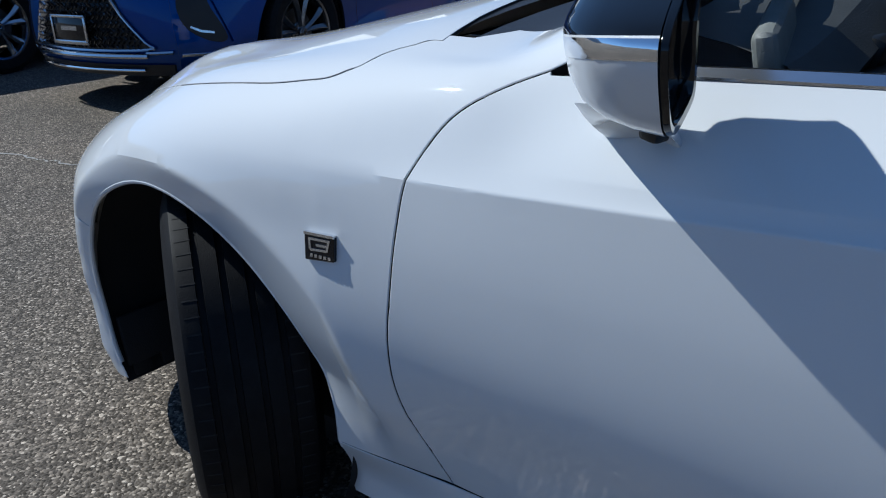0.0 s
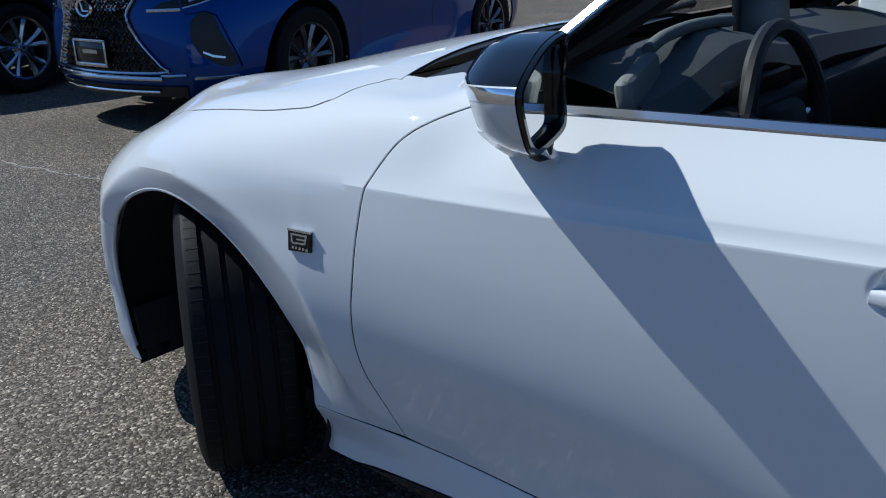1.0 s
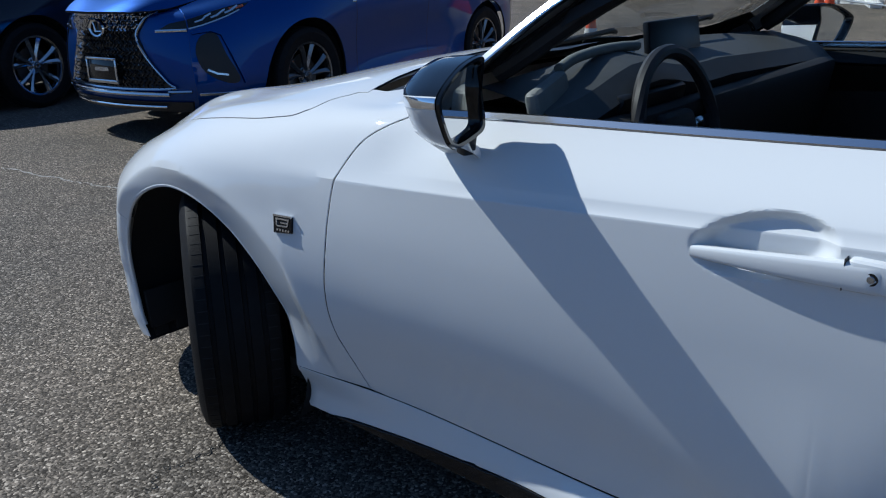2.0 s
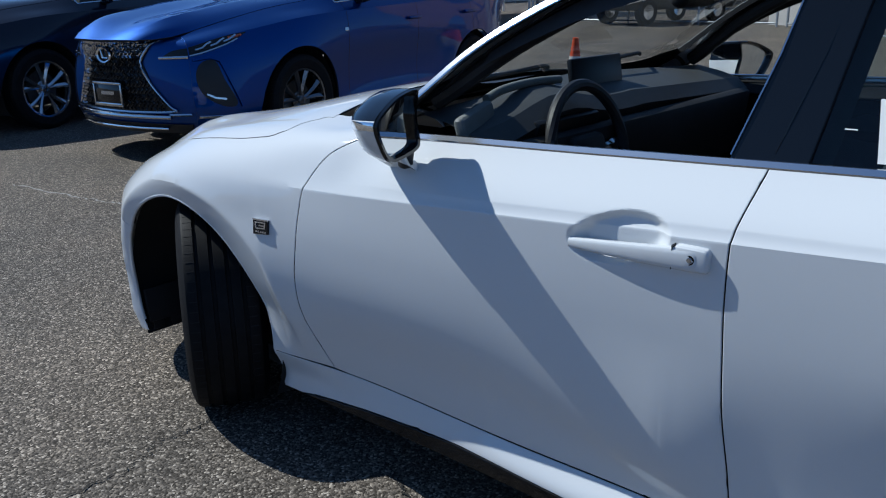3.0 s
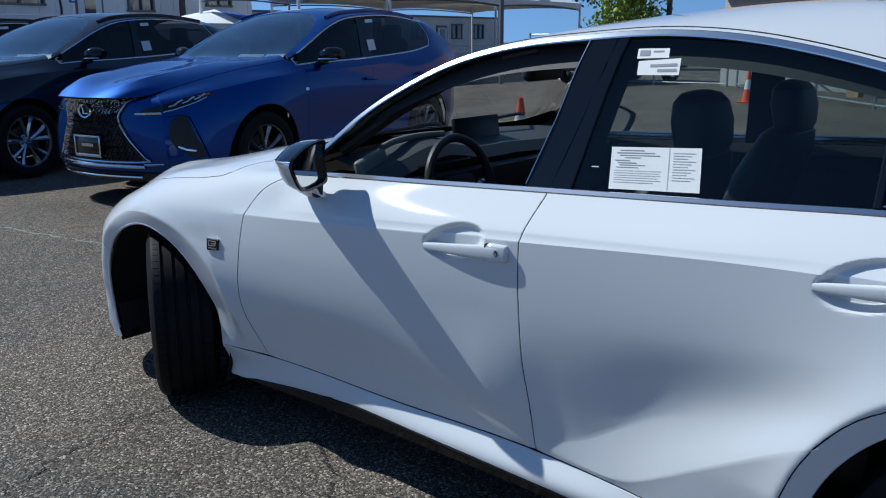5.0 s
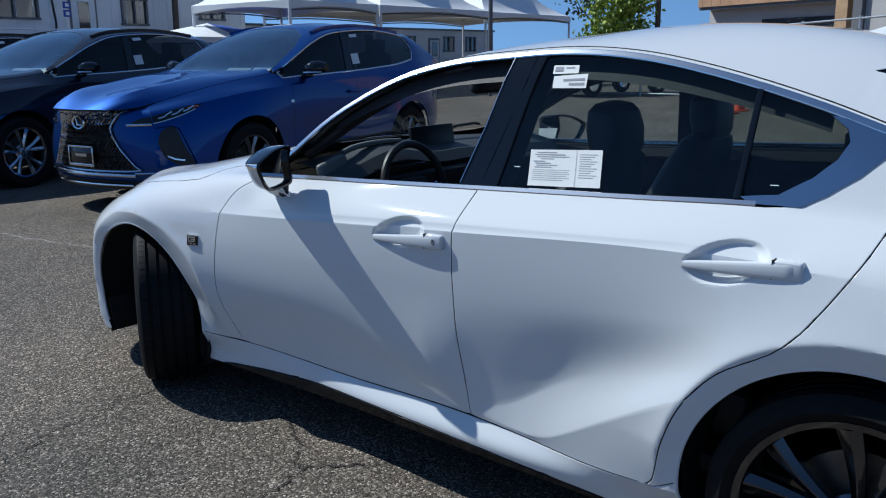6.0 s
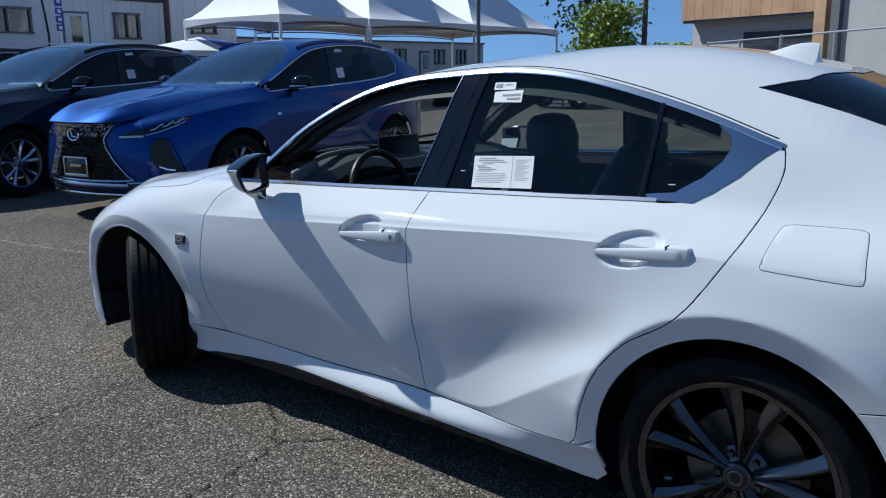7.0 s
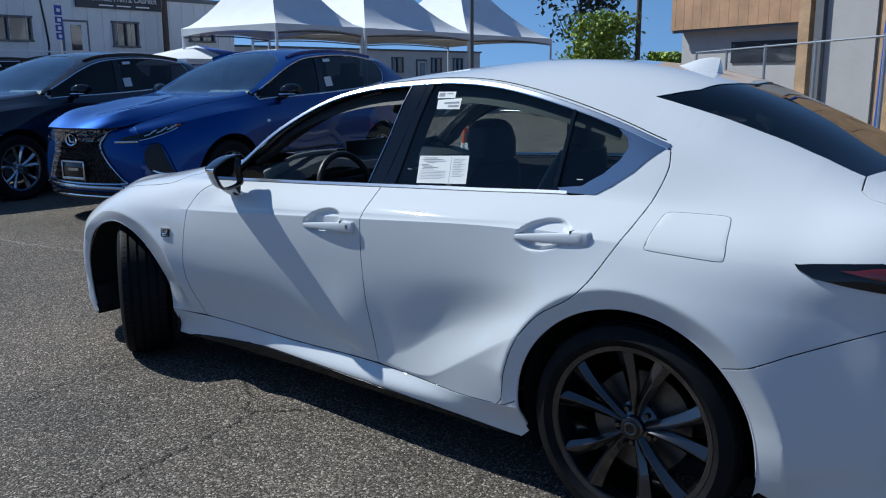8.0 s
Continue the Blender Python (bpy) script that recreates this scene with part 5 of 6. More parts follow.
# scuttle in front of the windshield
sc = [(-0.495, 8.10), (-0.475, 8.40), (-0.45, 8.8), (-0.445, 9.4), (-0.445, TOP), (-0.76, TOP), (-0.78, 9.2), (-0.84, WS_U + 0.06), (-0.82, WS_U - 0.02), (-0.80, 8.29), (-0.66, 8.29), (-0.59, 8.30), (-0.54, 8.12)]
part("scuttle", CAR.sheet(sc + [(v, 2 * TOP - u) for v, u in sc[::-1][1:-1]], gap=0, depth=0, round_edge=0, offset=-0.003), BLACK, sedan, "black scuttle panel")
for x in (-0.1, 0.45):
    bm = bmesh.new()
    tube(bm, [(x - 0.52, -0.86, 1.058), (x - 0.1, -0.83, 1.068), (x, -0.78, 1.055)], 0.007, 6)
    part("wiper", bm, BLACK, sedan)
# wide corner trim behind the quarter glass
both("corner_trim", CAR.sheet([(-2.49, 6.985), (-2.60, 7.00), (-2.65, 7.14), (-2.708, 7.38), (-2.792, 7.93), (-2.70, 7.955), (-2.62, 7.90), (-2.662, 7.82), (-2.672, 7.70), (-2.655, 7.50), (-2.612, 7.28), (-2.546, 7.09), (-2.46, 7.05)], gap=0, depth=0.003, round_edge=0.0, offset=0.003), SATIN, sedan, "satin chrome corner trim")
both("glass_divider", CAR.strip([(-2.452, 7.03), (-2.446, 7.93)], 0.016, 0.004), GLOSS, sedan, "black window divider")
both("door_edge_trim", CAR.strip([(-1.629, 7.03), (-1.67, 7.44), (-1.688, 7.74), (-1.70, 7.95)], 0.004, 0.004), SATIN, sedan, "thin bright window edge")
both("pillar_gap", CAR.strip([(-1.702, 7.05), (-1.742, 7.44), (-1.765, 7.75), (-1.775, 7.95)], 0.004, 0.0016), GLOSS, sedan, "gap between the doors")


# stickers on the rear glass and windows
def sticker(name, corners, label, bars):
    root = thing(name, Matrix(), label, "sticker")
    def patch(nm, quad, out, material):
        bm = bmesh.new()
        n = 8
        grid = []
        for i in range(n + 1):
            row = []
            for j in range(3):
                s, r = i / n, j / 2
                y = (quad[0][0] * (1 - s) + quad[1][0] * s) * (1 - r) + (quad[3][0] * (1 - s) + quad[2][0] * s) * r
                z = (quad[0][1] * (1 - s) + quad[1][1] * s) * (1 - r) + (quad[3][1] * (1 - s) + quad[2][1] * s) * r
                row.append(bm.verts.new(CAR.at(y, CAR.u_at(y, z, BELT - 0.2, RAIL), out)))
            grid.append(row)
        for A, B in zip(grid, grid[1:]):
            for k in range(2):
                bm.faces.new((A[k], A[k + 1], B[k + 1], B[k]))
        part(nm, bm, material, root)
    patch("sheet", corners, -0.0035, PAPER)
    (ax, az), (bx, bz), (cx, cz), (dx, dz) = corners
    at = lambda s, r: ((ax + (bx - ax) * s) * (1 - r) + (dx + (cx - dx) * s) * r, (az + (bz - az) * s) * (1 - r) + (dz + (cz - dz) * s) * r)  # noqa: E731
    for s0, s1, r0, r1 in bars:
        patch("text_bar", [at(s0, r0), at(s1, r0), at(s1, r1), at(s0, r1)], -0.0025, INK)


BIG = [(0.10, 0.38, 0.07, 0.09), (0.07, 0.50, 0.13, 0.15), (0.10, 0.56, 0.19, 0.205), (0.16, 0.34, 0.245, 0.26), (0.05, 0.22, 0.31, 0.33), (0.08, 0.30, 0.365, 0.385), (0.10, 0.40, 0.42, 0.435), (0.07, 0.32, 0.475, 0.49), (0.05, 0.58, 0.555, 0.565), (0.05, 0.56, 0.61, 0.62), (0.05, 0.58, 0.665, 0.675), (0.05, 0.54, 0.72, 0.73), (0.05, 0.58, 0.775, 0.785), (0.05, 0.50, 0.83, 0.84), (0.655, 0.66, 0.02, 0.98)]
BIG += [(0.70, 0.94 - 0.04 * (k % 3), 0.12 + 0.062 * k, 0.132 + 0.062 * k) for k in range(11)]
sticker("window_sheet", [(-1.842, 1.110), (-2.068, 1.122), (-2.087, 1.027), (-1.861, 1.015)], "large white paper sheet with printed lines in the rear window", BIG)
sticker("window_label", [(-1.841, 1.342), (-1.923, 1.343), (-1.928, 1.321), (-1.845, 1.318)], "small white paper label at the window's upper edge", [(0.08, 0.40, 0.2, 0.75), (0.5, 0.85, 0.25, 0.4)])
sticker("window_label", [(-1.852, 1.312), (-1.960, 1.320), (-1.966, 1.281), (-1.858, 1.279)], "white paper label with grey printed bars", [(0.3, 0.93, 0.30, 0.47), (0.48, 0.93, 0.62, 0.80)])
for y0, z0 in ((-1.800, 1.040), (-2.520, 1.052)):
    sticker("glass_mark", [(y0, z0 + 0.022), (y0 - 0.020, z0 + 0.0224), (y0 - 0.020, z0 + 0.0204), (y0, z0 + 0.020)], "pale maker's mark etched in the glass corner", [])


# ---- sedan: cabin ----
PALE_PAD = mat("pale_grey_pad", (0.17, 0.18, 0.17), 0.6, vary=0.1, scale=30, bump=0.3, bump_scale=400)
GREY_PAD = mat("grey_dash_top", (0.050, 0.052, 0.053), 0.55, vary=0.12, scale=30, bump=0.3, bump_scale=400)
SCREEN = mat("screen_glass", (0.010, 0.010, 0.011), 0.35, spec=0.3)
cabin = new("cabin")
cabin.parent = sedan
tagged(cabin, "black leather cabin with a grey dash top")
# dashboard: driver's hood, main top, passenger roll
bm = bmesh.new()
rings = []
for x in np.linspace(-0.74, 0.74, 25):
    hump = 0.045 * math.exp(-((x + 0.40) / 0.17) ** 2)
    a = abs(x) / 0.74
    rings.append([(x, -0.775 - 0.06 * a, 0.99), (x, -0.80 - 0.06 * a, 1.032 - 0.03 * a), (x, -0.92 - 0.03 * a, 1.014 + hump - 0.03 * a), (x, -1.01, 0.996 + hump - 0.03 * a), (x, -1.05, 0.960 + hump - 0.03 * a), (x, -1.02, 0.90), (x, -1.05, 0.80), (x, -1.0, 0.70)])
lofted(bm, [r[:5] for r in rings], close=False, cap=False)
part("dashboard", bm, GREY_PAD, cabin, "grey padded dash top")
bm = bmesh.new()
lofted(bm, [r[4:] for r in rings], close=False, cap=False)
part("dash_front", bm, CABIN, cabin)
bm = bmesh.new()
tube(bm, spline([(-0.60, -0.945, 1.026), (-0.54, -0.940, 1.040), (-0.45, -0.936, 1.047), (-0.36, -0.936, 1.048), (-0.28, -0.94, 1.045)], 5), 0.011, 16)
box(bm, (0.17, 0.030, 0.080), pose(-0.675, -0.975, 0.976, -10, -8, 14), 0.013, 3)
part("dash_roll", bm, PALE_PAD, cabin, "pale grey padded end of the dashboard")
bm = bmesh.new()
box(bm, (1.40, 0.05, 0.22), pose(0, -1.045, 0.83, 8), 0.02)
part("dash_panel", bm, CABIN, cabin)
bm = bmesh.new()
box(bm, (0.28, 0.03, 0.06), pose(-0.40, -1.040, 0.945, 15), 0.012)
part("gauge_panel", bm, SCREEN, cabin, "dark instrument screen")
bm = bmesh.new()
box(bm, (0.27, 0.018, 0.135), pose(-0.05, -0.915, 1.022, -8), 0.006)
part("screen", bm, SCREEN, cabin, "black centre touch screen")
sw = new("steering_wheel")
sw.parent = cabin
sw.matrix_local = pose(-0.375, -1.10, 0.888, -14) @ Matrix.Scale(0.92, 4)
bm = bmesh.new()
tube(bm, [(0.178 * math.cos(a), 0, 0.178 * math.sin(a)) for a in np.linspace(0, 2 * math.pi, 49)], 0.0165, 10, cap=False)
part("rim", bm, LEATHER, sw)
bm = bmesh.new()
box(bm, (0.16, 0.05, 0.11), pose(0, 0.012, -0.01), 0.024, 3)
part("airbag_cover", bm, CABIN, sw)
for dx, dz, r in ((-0.12, 0.0, 0), (0.12, 0.0, 0), (0.0, -0.11, 90)):
    bm = bmesh.new()
    box(bm, (0.10, 0.022, 0.035), pose(dx, 0.012, dz, 0, r, 0), 0.008)
    part("spoke", bm, SATIN, sw, "silver wheel spoke")


def cabin_seat(x, y, top, front):
    seat = new("front_seat" if front else "rear_seat")
    seat.parent = cabin
    def blob(name, rows):
        """Rows of (y, z, half width, half depth) from bottom to top."""
        bm = bmesh.new()
        rings = []
        for yy, zz, w, d in rows:
            rings.append([(x + w * math.copysign(abs(math.cos(a)) ** 0.55, math.cos(a)), yy + d * math.copysign(abs(math.sin(a)) ** 0.7, math.sin(a)), zz) for a in np.linspace(0, 2 * math.pi, 24, endpoint=False)])
        lofted(bm, rings)
        part(name, bm, LEATHER, seat)
    blob("backrest", [(y + 0.25, 0.52, 0.20, 0.08), (y + 0.20, 0.62, 0.25, 0.09), (y + 0.10, 0.82, 0.25, 0.085), (y + 0.03, 0.98, 0.215, 0.075), (y + 0.005, 1.06, 0.16, 0.06), (y, 1.08, 0.12, 0.04)])
    blob("headrest", [(y - 0.01, 1.05, 0.10, 0.035), (y - 0.012, 1.09, 0.125, 0.05), (y - 0.005, 1.15, 0.125, 0.058), (y + 0.002, top - 0.03, 0.108, 0.052), (y + 0.004, top - 0.008, 0.08, 0.036), (y + 0.004, top, 0.03, 0.014)])
    bm = bmesh.new()
    box(bm, (0.50, 0.52, 0.18), pose(x, y + 0.42, 0.46, 6), 0.06, 3)
    part("cushion", bm, LEATHER, seat)


cabin_seat(-0.38, -1.92, 1.232, True)
cabin_seat(0.38, -1.92, 1.232, True)
for x in (-0.42, 0.42):
    cabin_seat(x, -2.66, 1.205, False)
bm = bmesh.new()
box(bm, (1.36, 0.5, 0.05), pose(0, -2.96, 1.02), 0.02)
part("parcel_shelf", bm, CABIN, cabin)
bm = bmesh.new()
box(bm, (1.46, 2.6, 0.06), pose(0, -1.9, 0.32), 0.02)
part("floor_carpet", bm, CABIN, cabin)
bm = bmesh.new()
box(bm, (0.22, 1.0, 0.30), pose(0.0, -1.45, 0.52), 0.05)
part("centre_console", bm, CABIN, cabin)
# door inner skins and pillar linings
both("door_lining", CAR.sheet([(v, 2.4) for v in np.linspace(-0.80, -2.35, 20)] + [(-2.62, 5.2), (-2.60, 6.85)] + [(v, 6.92) for v in np.linspace(-2.5, -0.82, 20)], offset=-0.075, gap=0, depth=0.0, round_edge=0), CABIN, cabin)
both("sill_top", CAR.sheet([(v, 6.86) for v in np.linspace(-0.80, -2.6, 24)] + [(v, 6.98) for v in np.linspace(-2.6, -0.80, 24)], offset=-0.03, gap=0, depth=0.045, round_edge=0), CABIN, cabin)
lin = [(-1.36, TOP), (-1.34, 9.0), (-1.30, 8.5), (-1.15, 8.28), (-0.90, 8.3), (-0.84, 8.1)] + [(v, RAIL - 0.02) for v in np.linspace(-0.88, -2.75, 40)] + [(-2.80, 8.36), (-2.84, 8.7), (-2.88, 9.2), (-2.89, TOP)]
part("headliner", CAR.sheet(lin + [(v, 2 * TOP - u) for v, u in lin[::-1][1:-1]], offset=-0.028, gap=0, depth=0, round_edge=0, dv=0.06, du=0.25), CABIN, cabin)
both("quarter_lining", CAR.sheet([(-2.60, 7.02), (-2.70, 7.4), (-2.79, 7.85), (-2.80, 8.3), (-3.2, 8.28), (-3.2, 7.0), (-2.7, 6.9)], offset=-0.03, gap=0, depth=0, round_edge=0), CABIN, cabin)
both("roof_side_lining", CAR.sheet([(v, 7.80) for v in np.linspace(-1.0, -2.62, 24)] + [(v, 8.12) for v in np.linspace(-2.62, -1.0, 24)], offset=-0.034, gap=0, depth=0, round_edge=0), CABIN, cabin)
both("pillar_lining", CAR.sheet([(v, BELT) for v in np.linspace(-1.64, -1.78, 5)] + [(-1.83, RAIL), (-1.715, RAIL)], offset=-0.05, gap=0, depth=0, round_edge=0), CABIN, cabin)
bm = bmesh.new()
box(bm, (0.25, 0.05, 0.075), pose(-0.02, -1.185, 1.262, 8, 0, 6), 0.024, 4)
part("rear_view_mirror", bm, CABIN, cabin, "black rear-view mirror")
bm = bmesh.new()
tube(bm, [(-0.02, -1.17, 1.27), (0, -1.13, 1.30), (0, -1.15, 1.325)], 0.010, 6)
part("mirror_stalk", bm, CABIN, cabin)
for x in (-0.42, 0.38):
    bm = bmesh.new()
    box(bm, (0.34, 0.12, 0.014), pose(x, -1.47, 1.325, -10), 0.006)
    part("sun_visor", bm, CABIN, cabin)
bm = bmesh.new()
tube(bm, [CAR.at(v, 8.20 + 0.25 * max(0, -1.2 - v), -0.040) for v in np.linspace(-0.84, -1.55, 24)], 0.023, 10)
both("pillar_pad", bm, CABIN, cabin, "black padded windshield pillar")


# ---- background: offices, tents, tree, fence, cones ----
SIDING = mat("pale_siding", (0.72, 0.73, 0.74), 0.75, vary=0.05, scale=2.0, bump=0.1, bump_scale=40)
BEIGE = mat("beige_wall", (0.62, 0.58, 0.55), 0.8, vary=0.06, scale=2)
TRIMGREY = mat("grey_trim", (0.13, 0.135, 0.145), 0.6, vary=0.1)
CANVAS = mat("white_canvas", (0.74, 0.75, 0.76), 0.7, vary=0.04, scale=1.5)
BLUECLOTH = mat("blue_canvas", (0.015, 0.06, 0.34), 0.6, vary=0.15, scale=3)
GALV = mat("galvanised_steel", (0.42, 0.44, 0.46), 0.45, 0.7, vary=0.1)
WOOD = mat("brown_cladding", (0.46, 0.27, 0.15), 0.7, vary=0.22, scale=1.2)
BOARD = mat("pale_board", (0.46, 0.44, 0.42), 0.85, vary=0.05, scale=1.5)
PLY = mat("plywood", (0.48, 0.31, 0.17), 0.75, vary=0.25, scale=2.5)
WIRE = mat("fence_wire", (0.20, 0.20, 0.20), 0.7)
STUCCO = mat("grey_stucco", (0.47, 0.445, 0.43), 0.85, vary=0.06, scale=1.5)
SIGNBLUE = mat("sign_blue", (0.02, 0.08, 0.40), 0.5)
SIGNDARK = mat("sign_dark", (0.03, 0.035, 0.05), 0.5)
LETTER = mat("sign_white", (0.8, 0.8, 0.8), 0.5)
ORANGE = mat("cone_orange", (0.72, 0.085, 0.02), 0.55, vary=0.12, scale=12)
CONEWHITE = mat("cone_collar", (0.75, 0.75, 0.74), 0.4)
BARK = mat("bark", (0.10, 0.075, 0.055), 0.9, vary=0.3, scale=6)
WINDOW = mat("window_dark", (0.03, 0.035, 0.045), 0.06, coat=1.0)
CURTAIN = mat("window_blind", (0.42, 0.36, 0.30), 0.7)


def block(name, size, m, material, parent, label="", bevel=0.0):
    bm = bmesh.new()
    box(bm, size, m, bevel)
    return part(name, bm, material, parent, label)


def office_window(parent, x, y, z, w, h, blind=False):
    win = new("window")
    win.parent = parent
    win.matrix_local = pose(x, y, z)
    for dx, dz, ww, hh in ((0, h / 2, w + 0.16, 0.08), (0, -h / 2, w + 0.16, 0.08), (-w / 2, 0, 0.08, h), (w / 2, 0, 0.08, h), (0, 0, 0.05, h)):
        block("frame", (ww, 0.10, hh), pose(dx, -0.05, dz), TRIMGREY, win)
    block("pane", (w / 2, 0.03, h), pose(-w / 4, 0.01, 0), WINDOW, win)
    block("pane", (w / 2, 0.03, h), pose(w / 4, 0.01, 0), CURTAIN if blind else WINDOW, win)


office = thing("office_building", pose(0, 28, 0), "long pale modular office building on a raised base", "building")
block("wall", (34, 8, 4.55), pose(4.6, 4.0, 2.275), SIDING, office)
block("roof_edge", (34.3, 8.2, 0.16), pose(4.6, 4.0, 4.58), TRIMGREY, office)
for x in np.arange(-12.2, 21.6, 0.61):
    block("siding_batten", (0.022, 0.02, 4.4), pose(x, -0.008, 2.25), SIDING, office)
office_window(office, 11.5, 0, 3.16, 1.7, 0.86)
office_window(office, 16.2, 0, 3.08, 1.05, 0.95)
office_window(office, 19.85, 0, 3.2, 1.2, 0.62)
office_window(office, 7.2, 0, 3.1, 1.5, 0.9)
od = new("door")
od.parent = office
od.matrix_local = pose(14.05, -0.03, 2.48)
block("frame", (1.10, 0.10, 2.16), pose(0, 0, 0), TRIMGREY, od)
block("leaf", (0.92, 0.08, 2.04), pose(0, -0.04, -0.02), SIDING, od)
block("door_pane", (0.42, 0.03, 0.95), pose(0.0, -0.085, 0.42), WINDOW, od)
# ramp with railing in front of the door
ramp = thing("access_ramp", pose(0, 25.9, 0), "raised access ramp with a white pipe railing", "ramp")
block("deck", (16, 1.6, 1.42), pose(8.5, 0.9, 0.71), STUCCO, ramp)
for z in (1.95, 2.3):
    bm = bmesh.new()
    tube(bm, [(0.5, 0.1, z), (16.5, 0.1, z)], 0.03, 8)
    part("rail", bm, LETTER, ramp)
for x in np.arange(0.5, 16.6, 1.6):
    bm = bmesh.new()
    tube(bm, [(x, 0.1, 1.35), (x, 0.1, 2.3)], 0.03, 8)
    part("post", bm, LETTER, ramp)
# name board
board = thing("sign_board", pose(16.15, 27.93, 4.36), "dark board sign with white capital letters on the office wall", "sign")
block("board", (4.0, 0.06, 0.62), Matrix(), SIGNDARK, board)
cu = bpy.data.curves.new("lettering", "FONT")
cu.body, cu.size, cu.align_x, cu.align_y, cu.extrude = "SERVICE. PARTS. CASHIER", 0.36, "CENTER", "CENTER", 0.01
tx = bpy.data.objects.new("lettering_source", cu)
me = bpy.data.meshes.new_from_object(tx)
bpy.data.objects.remove(tx)
me.materials.append(LETTER)
lt = new("lettering", me)
lt.parent = board
lt.matrix_local = pose(0, -0.045, 0.08, 90, 0, 0) @ Matrix.Diagonal((0.74, 1, 1, 1))
for x in (-0.75, 0.0, 0.85):
    block("text_bar", (0.6, 0.02, 0.05), pose(x, -0.04, -0.19), LETTER, board)
post = thing("wooden_pole", pose(17.62, 27.35, 0), "dark weathered pole in front of the offices", "pole")
bm = bmesh.new()
tube(bm, [(0, 0, 0), (0.03, 0, 4), (0.05, 0, 8.5)], [0.13, 0.12, 0.10], 10)
part("shaft", bm, BARK, post)
cable = thing("cable", pose(12.9, 27.8, 0), "dark cable hanging down the office wall", "cable")
bm = bmesh.new()
tube(bm, [(0, 0.18, 1.4), (0.1, 0.19, 2.6), (0.02, 0.18, 3.4), (-0.12, 0.2, 4.5)], 0.04, 6)
part("line", bm, BLACK, cable)
sign = thing("parking_sign", pose(10.72, 22.75, 0, 0, 0, 10), "tall post with stacked blue parking signs", "sign")
bm = bmesh.new()
tube(bm, [(0.10, 0, 0), (0, 0, 3.7)], 0.035, 8)
part("post", bm, LETTER, sign)
for k, z in enumerate((3.48, 3.18, 2.93, 2.68)):
    block("panel", (0.26, 0.02, 0.30 if k == 0 else 0.2), pose(-0.02, -0.05, z), SIGNBLUE, sign)
    block("mark_bar", (0.12, 0.01, 0.10), pose(-0.02, -0.065, z), LETTER, sign)


# ---- tents ----
def tent(x0, x1, y0, y1, eave, peak, label):
    t = thing("canopy_tent", pose(x0, y0, 0), label, "tent", "white canopy tents")
    w, d = x1 - x0, y1 - y0
    bm = bmesh.new()
    n = 10
    # sagging pyramid: rings from eave to peak
    rings = []
    for k in range(n + 1):
        s = k / n
        f = (1 - s) ** 1.0
        z = eave + (peak - eave) * (s ** 1.45)
        ring = []
        for i in range(32):
            a = i / 8.0
            e = int(a)
            q = a - e
            cx, cy = ((q, 0), (1, q), (1 - q, 1), (0, 1 - q))[e]
            ring.append((w / 2 + (cx - 0.5) * w * f, d / 2 + (cy - 0.5) * d * f, z - 0.05 * math.sin(q * math.pi) * f))
        rings.append(ring)
    lofted(bm, rings, cap=False)
    bm2 = bmesh.new()
    rings = []
    for dz in (0.0, -0.13, -0.26):
        rings.append([(x, y, eave + dz + (0.12 if dz < -0.2 else 0.04 if dz < -0.1 else 0) * math.sin(q * math.pi)) for x, y, q in [((w * ((i % 8) / 8 if i < 8 else 1 if i < 16 else 1 - (i % 8) / 8 if i < 24 else 0)), (d * (0 if i < 8 else (i % 8) / 8 if i < 16 else 1 if i < 24 else 1 - (i % 8) / 8)), (i % 8) / 8) for i in range(32)]])
    lofted(bm2, rings, cap=False)
    part("roof", bm, CANVAS, t)
    part("valance", bm2, CANVAS, t)
    for x in (0.04, w - 0.04):
        for y in (0.04, d - 0.04):
            bm = bmesh.new()
            tube(bm, [(x, y, 0), (x, y, eave)], 0.05, 8)
            part("leg", bm, LETTER, t)
    for y in (0.05, d - 0.05):
        bm = bmesh.new()
        tube(bm, [(0.04 + (w - 0.08) * k / 10, y, eave - 0.30 + 0.10 * math.sin(k / 10 * math.pi)) for k in range(11)], 0.025, 6)
        part("eave_bar", bm, TRIMGREY, t)
    return t


tent(14.7, 18.6, 17.0, 22.0, 3.02, 6.0, "white peaked canopy tent on poles beside the offices")
tent(18.7, 25.0, 17.0, 23.2, 3.02, 6.2, "large white peaked canopy tent on poles")
tent(25.1, 31.6, 17.3, 23.5, 3.02, 6.2, "large white peaked canopy tent on poles")
pop = thing("popup_canopy", pose(13.6, 20.2, 0, 0, 0, 8), "small blue and white pop-up canopy", "tent")
for k, (m_, pts) in enumerate(((CANVAS, ((0, 0), (1.9, 0))), (BLUECLOTH, ((1.9, 0), (4.6, 0))))):
    bm = bmesh.new()
    (xa, _), (xb, _) = pts
    ring = [(xa, 0, 1.98), (xb, 0, 1.98), (xb, 3, 1.98), (xa, 3, 1.98)]
    v = [bm.verts.new(p) for p in ring] + [bm.verts.new((1.9, 1.5, 2.48))]
    for i in range(4):
        bm.faces.new((v[i], v[(i + 1) % 4], v[4]))
    lo = [bm.verts.new((p[0], p[1], 1.80)) for p in ring]
    for i in range(4):
        bm.faces.new((v[i], v[(i + 1) % 4], lo[(i + 1) % 4], lo[i]))
    part("canvas", bm, m_, pop)
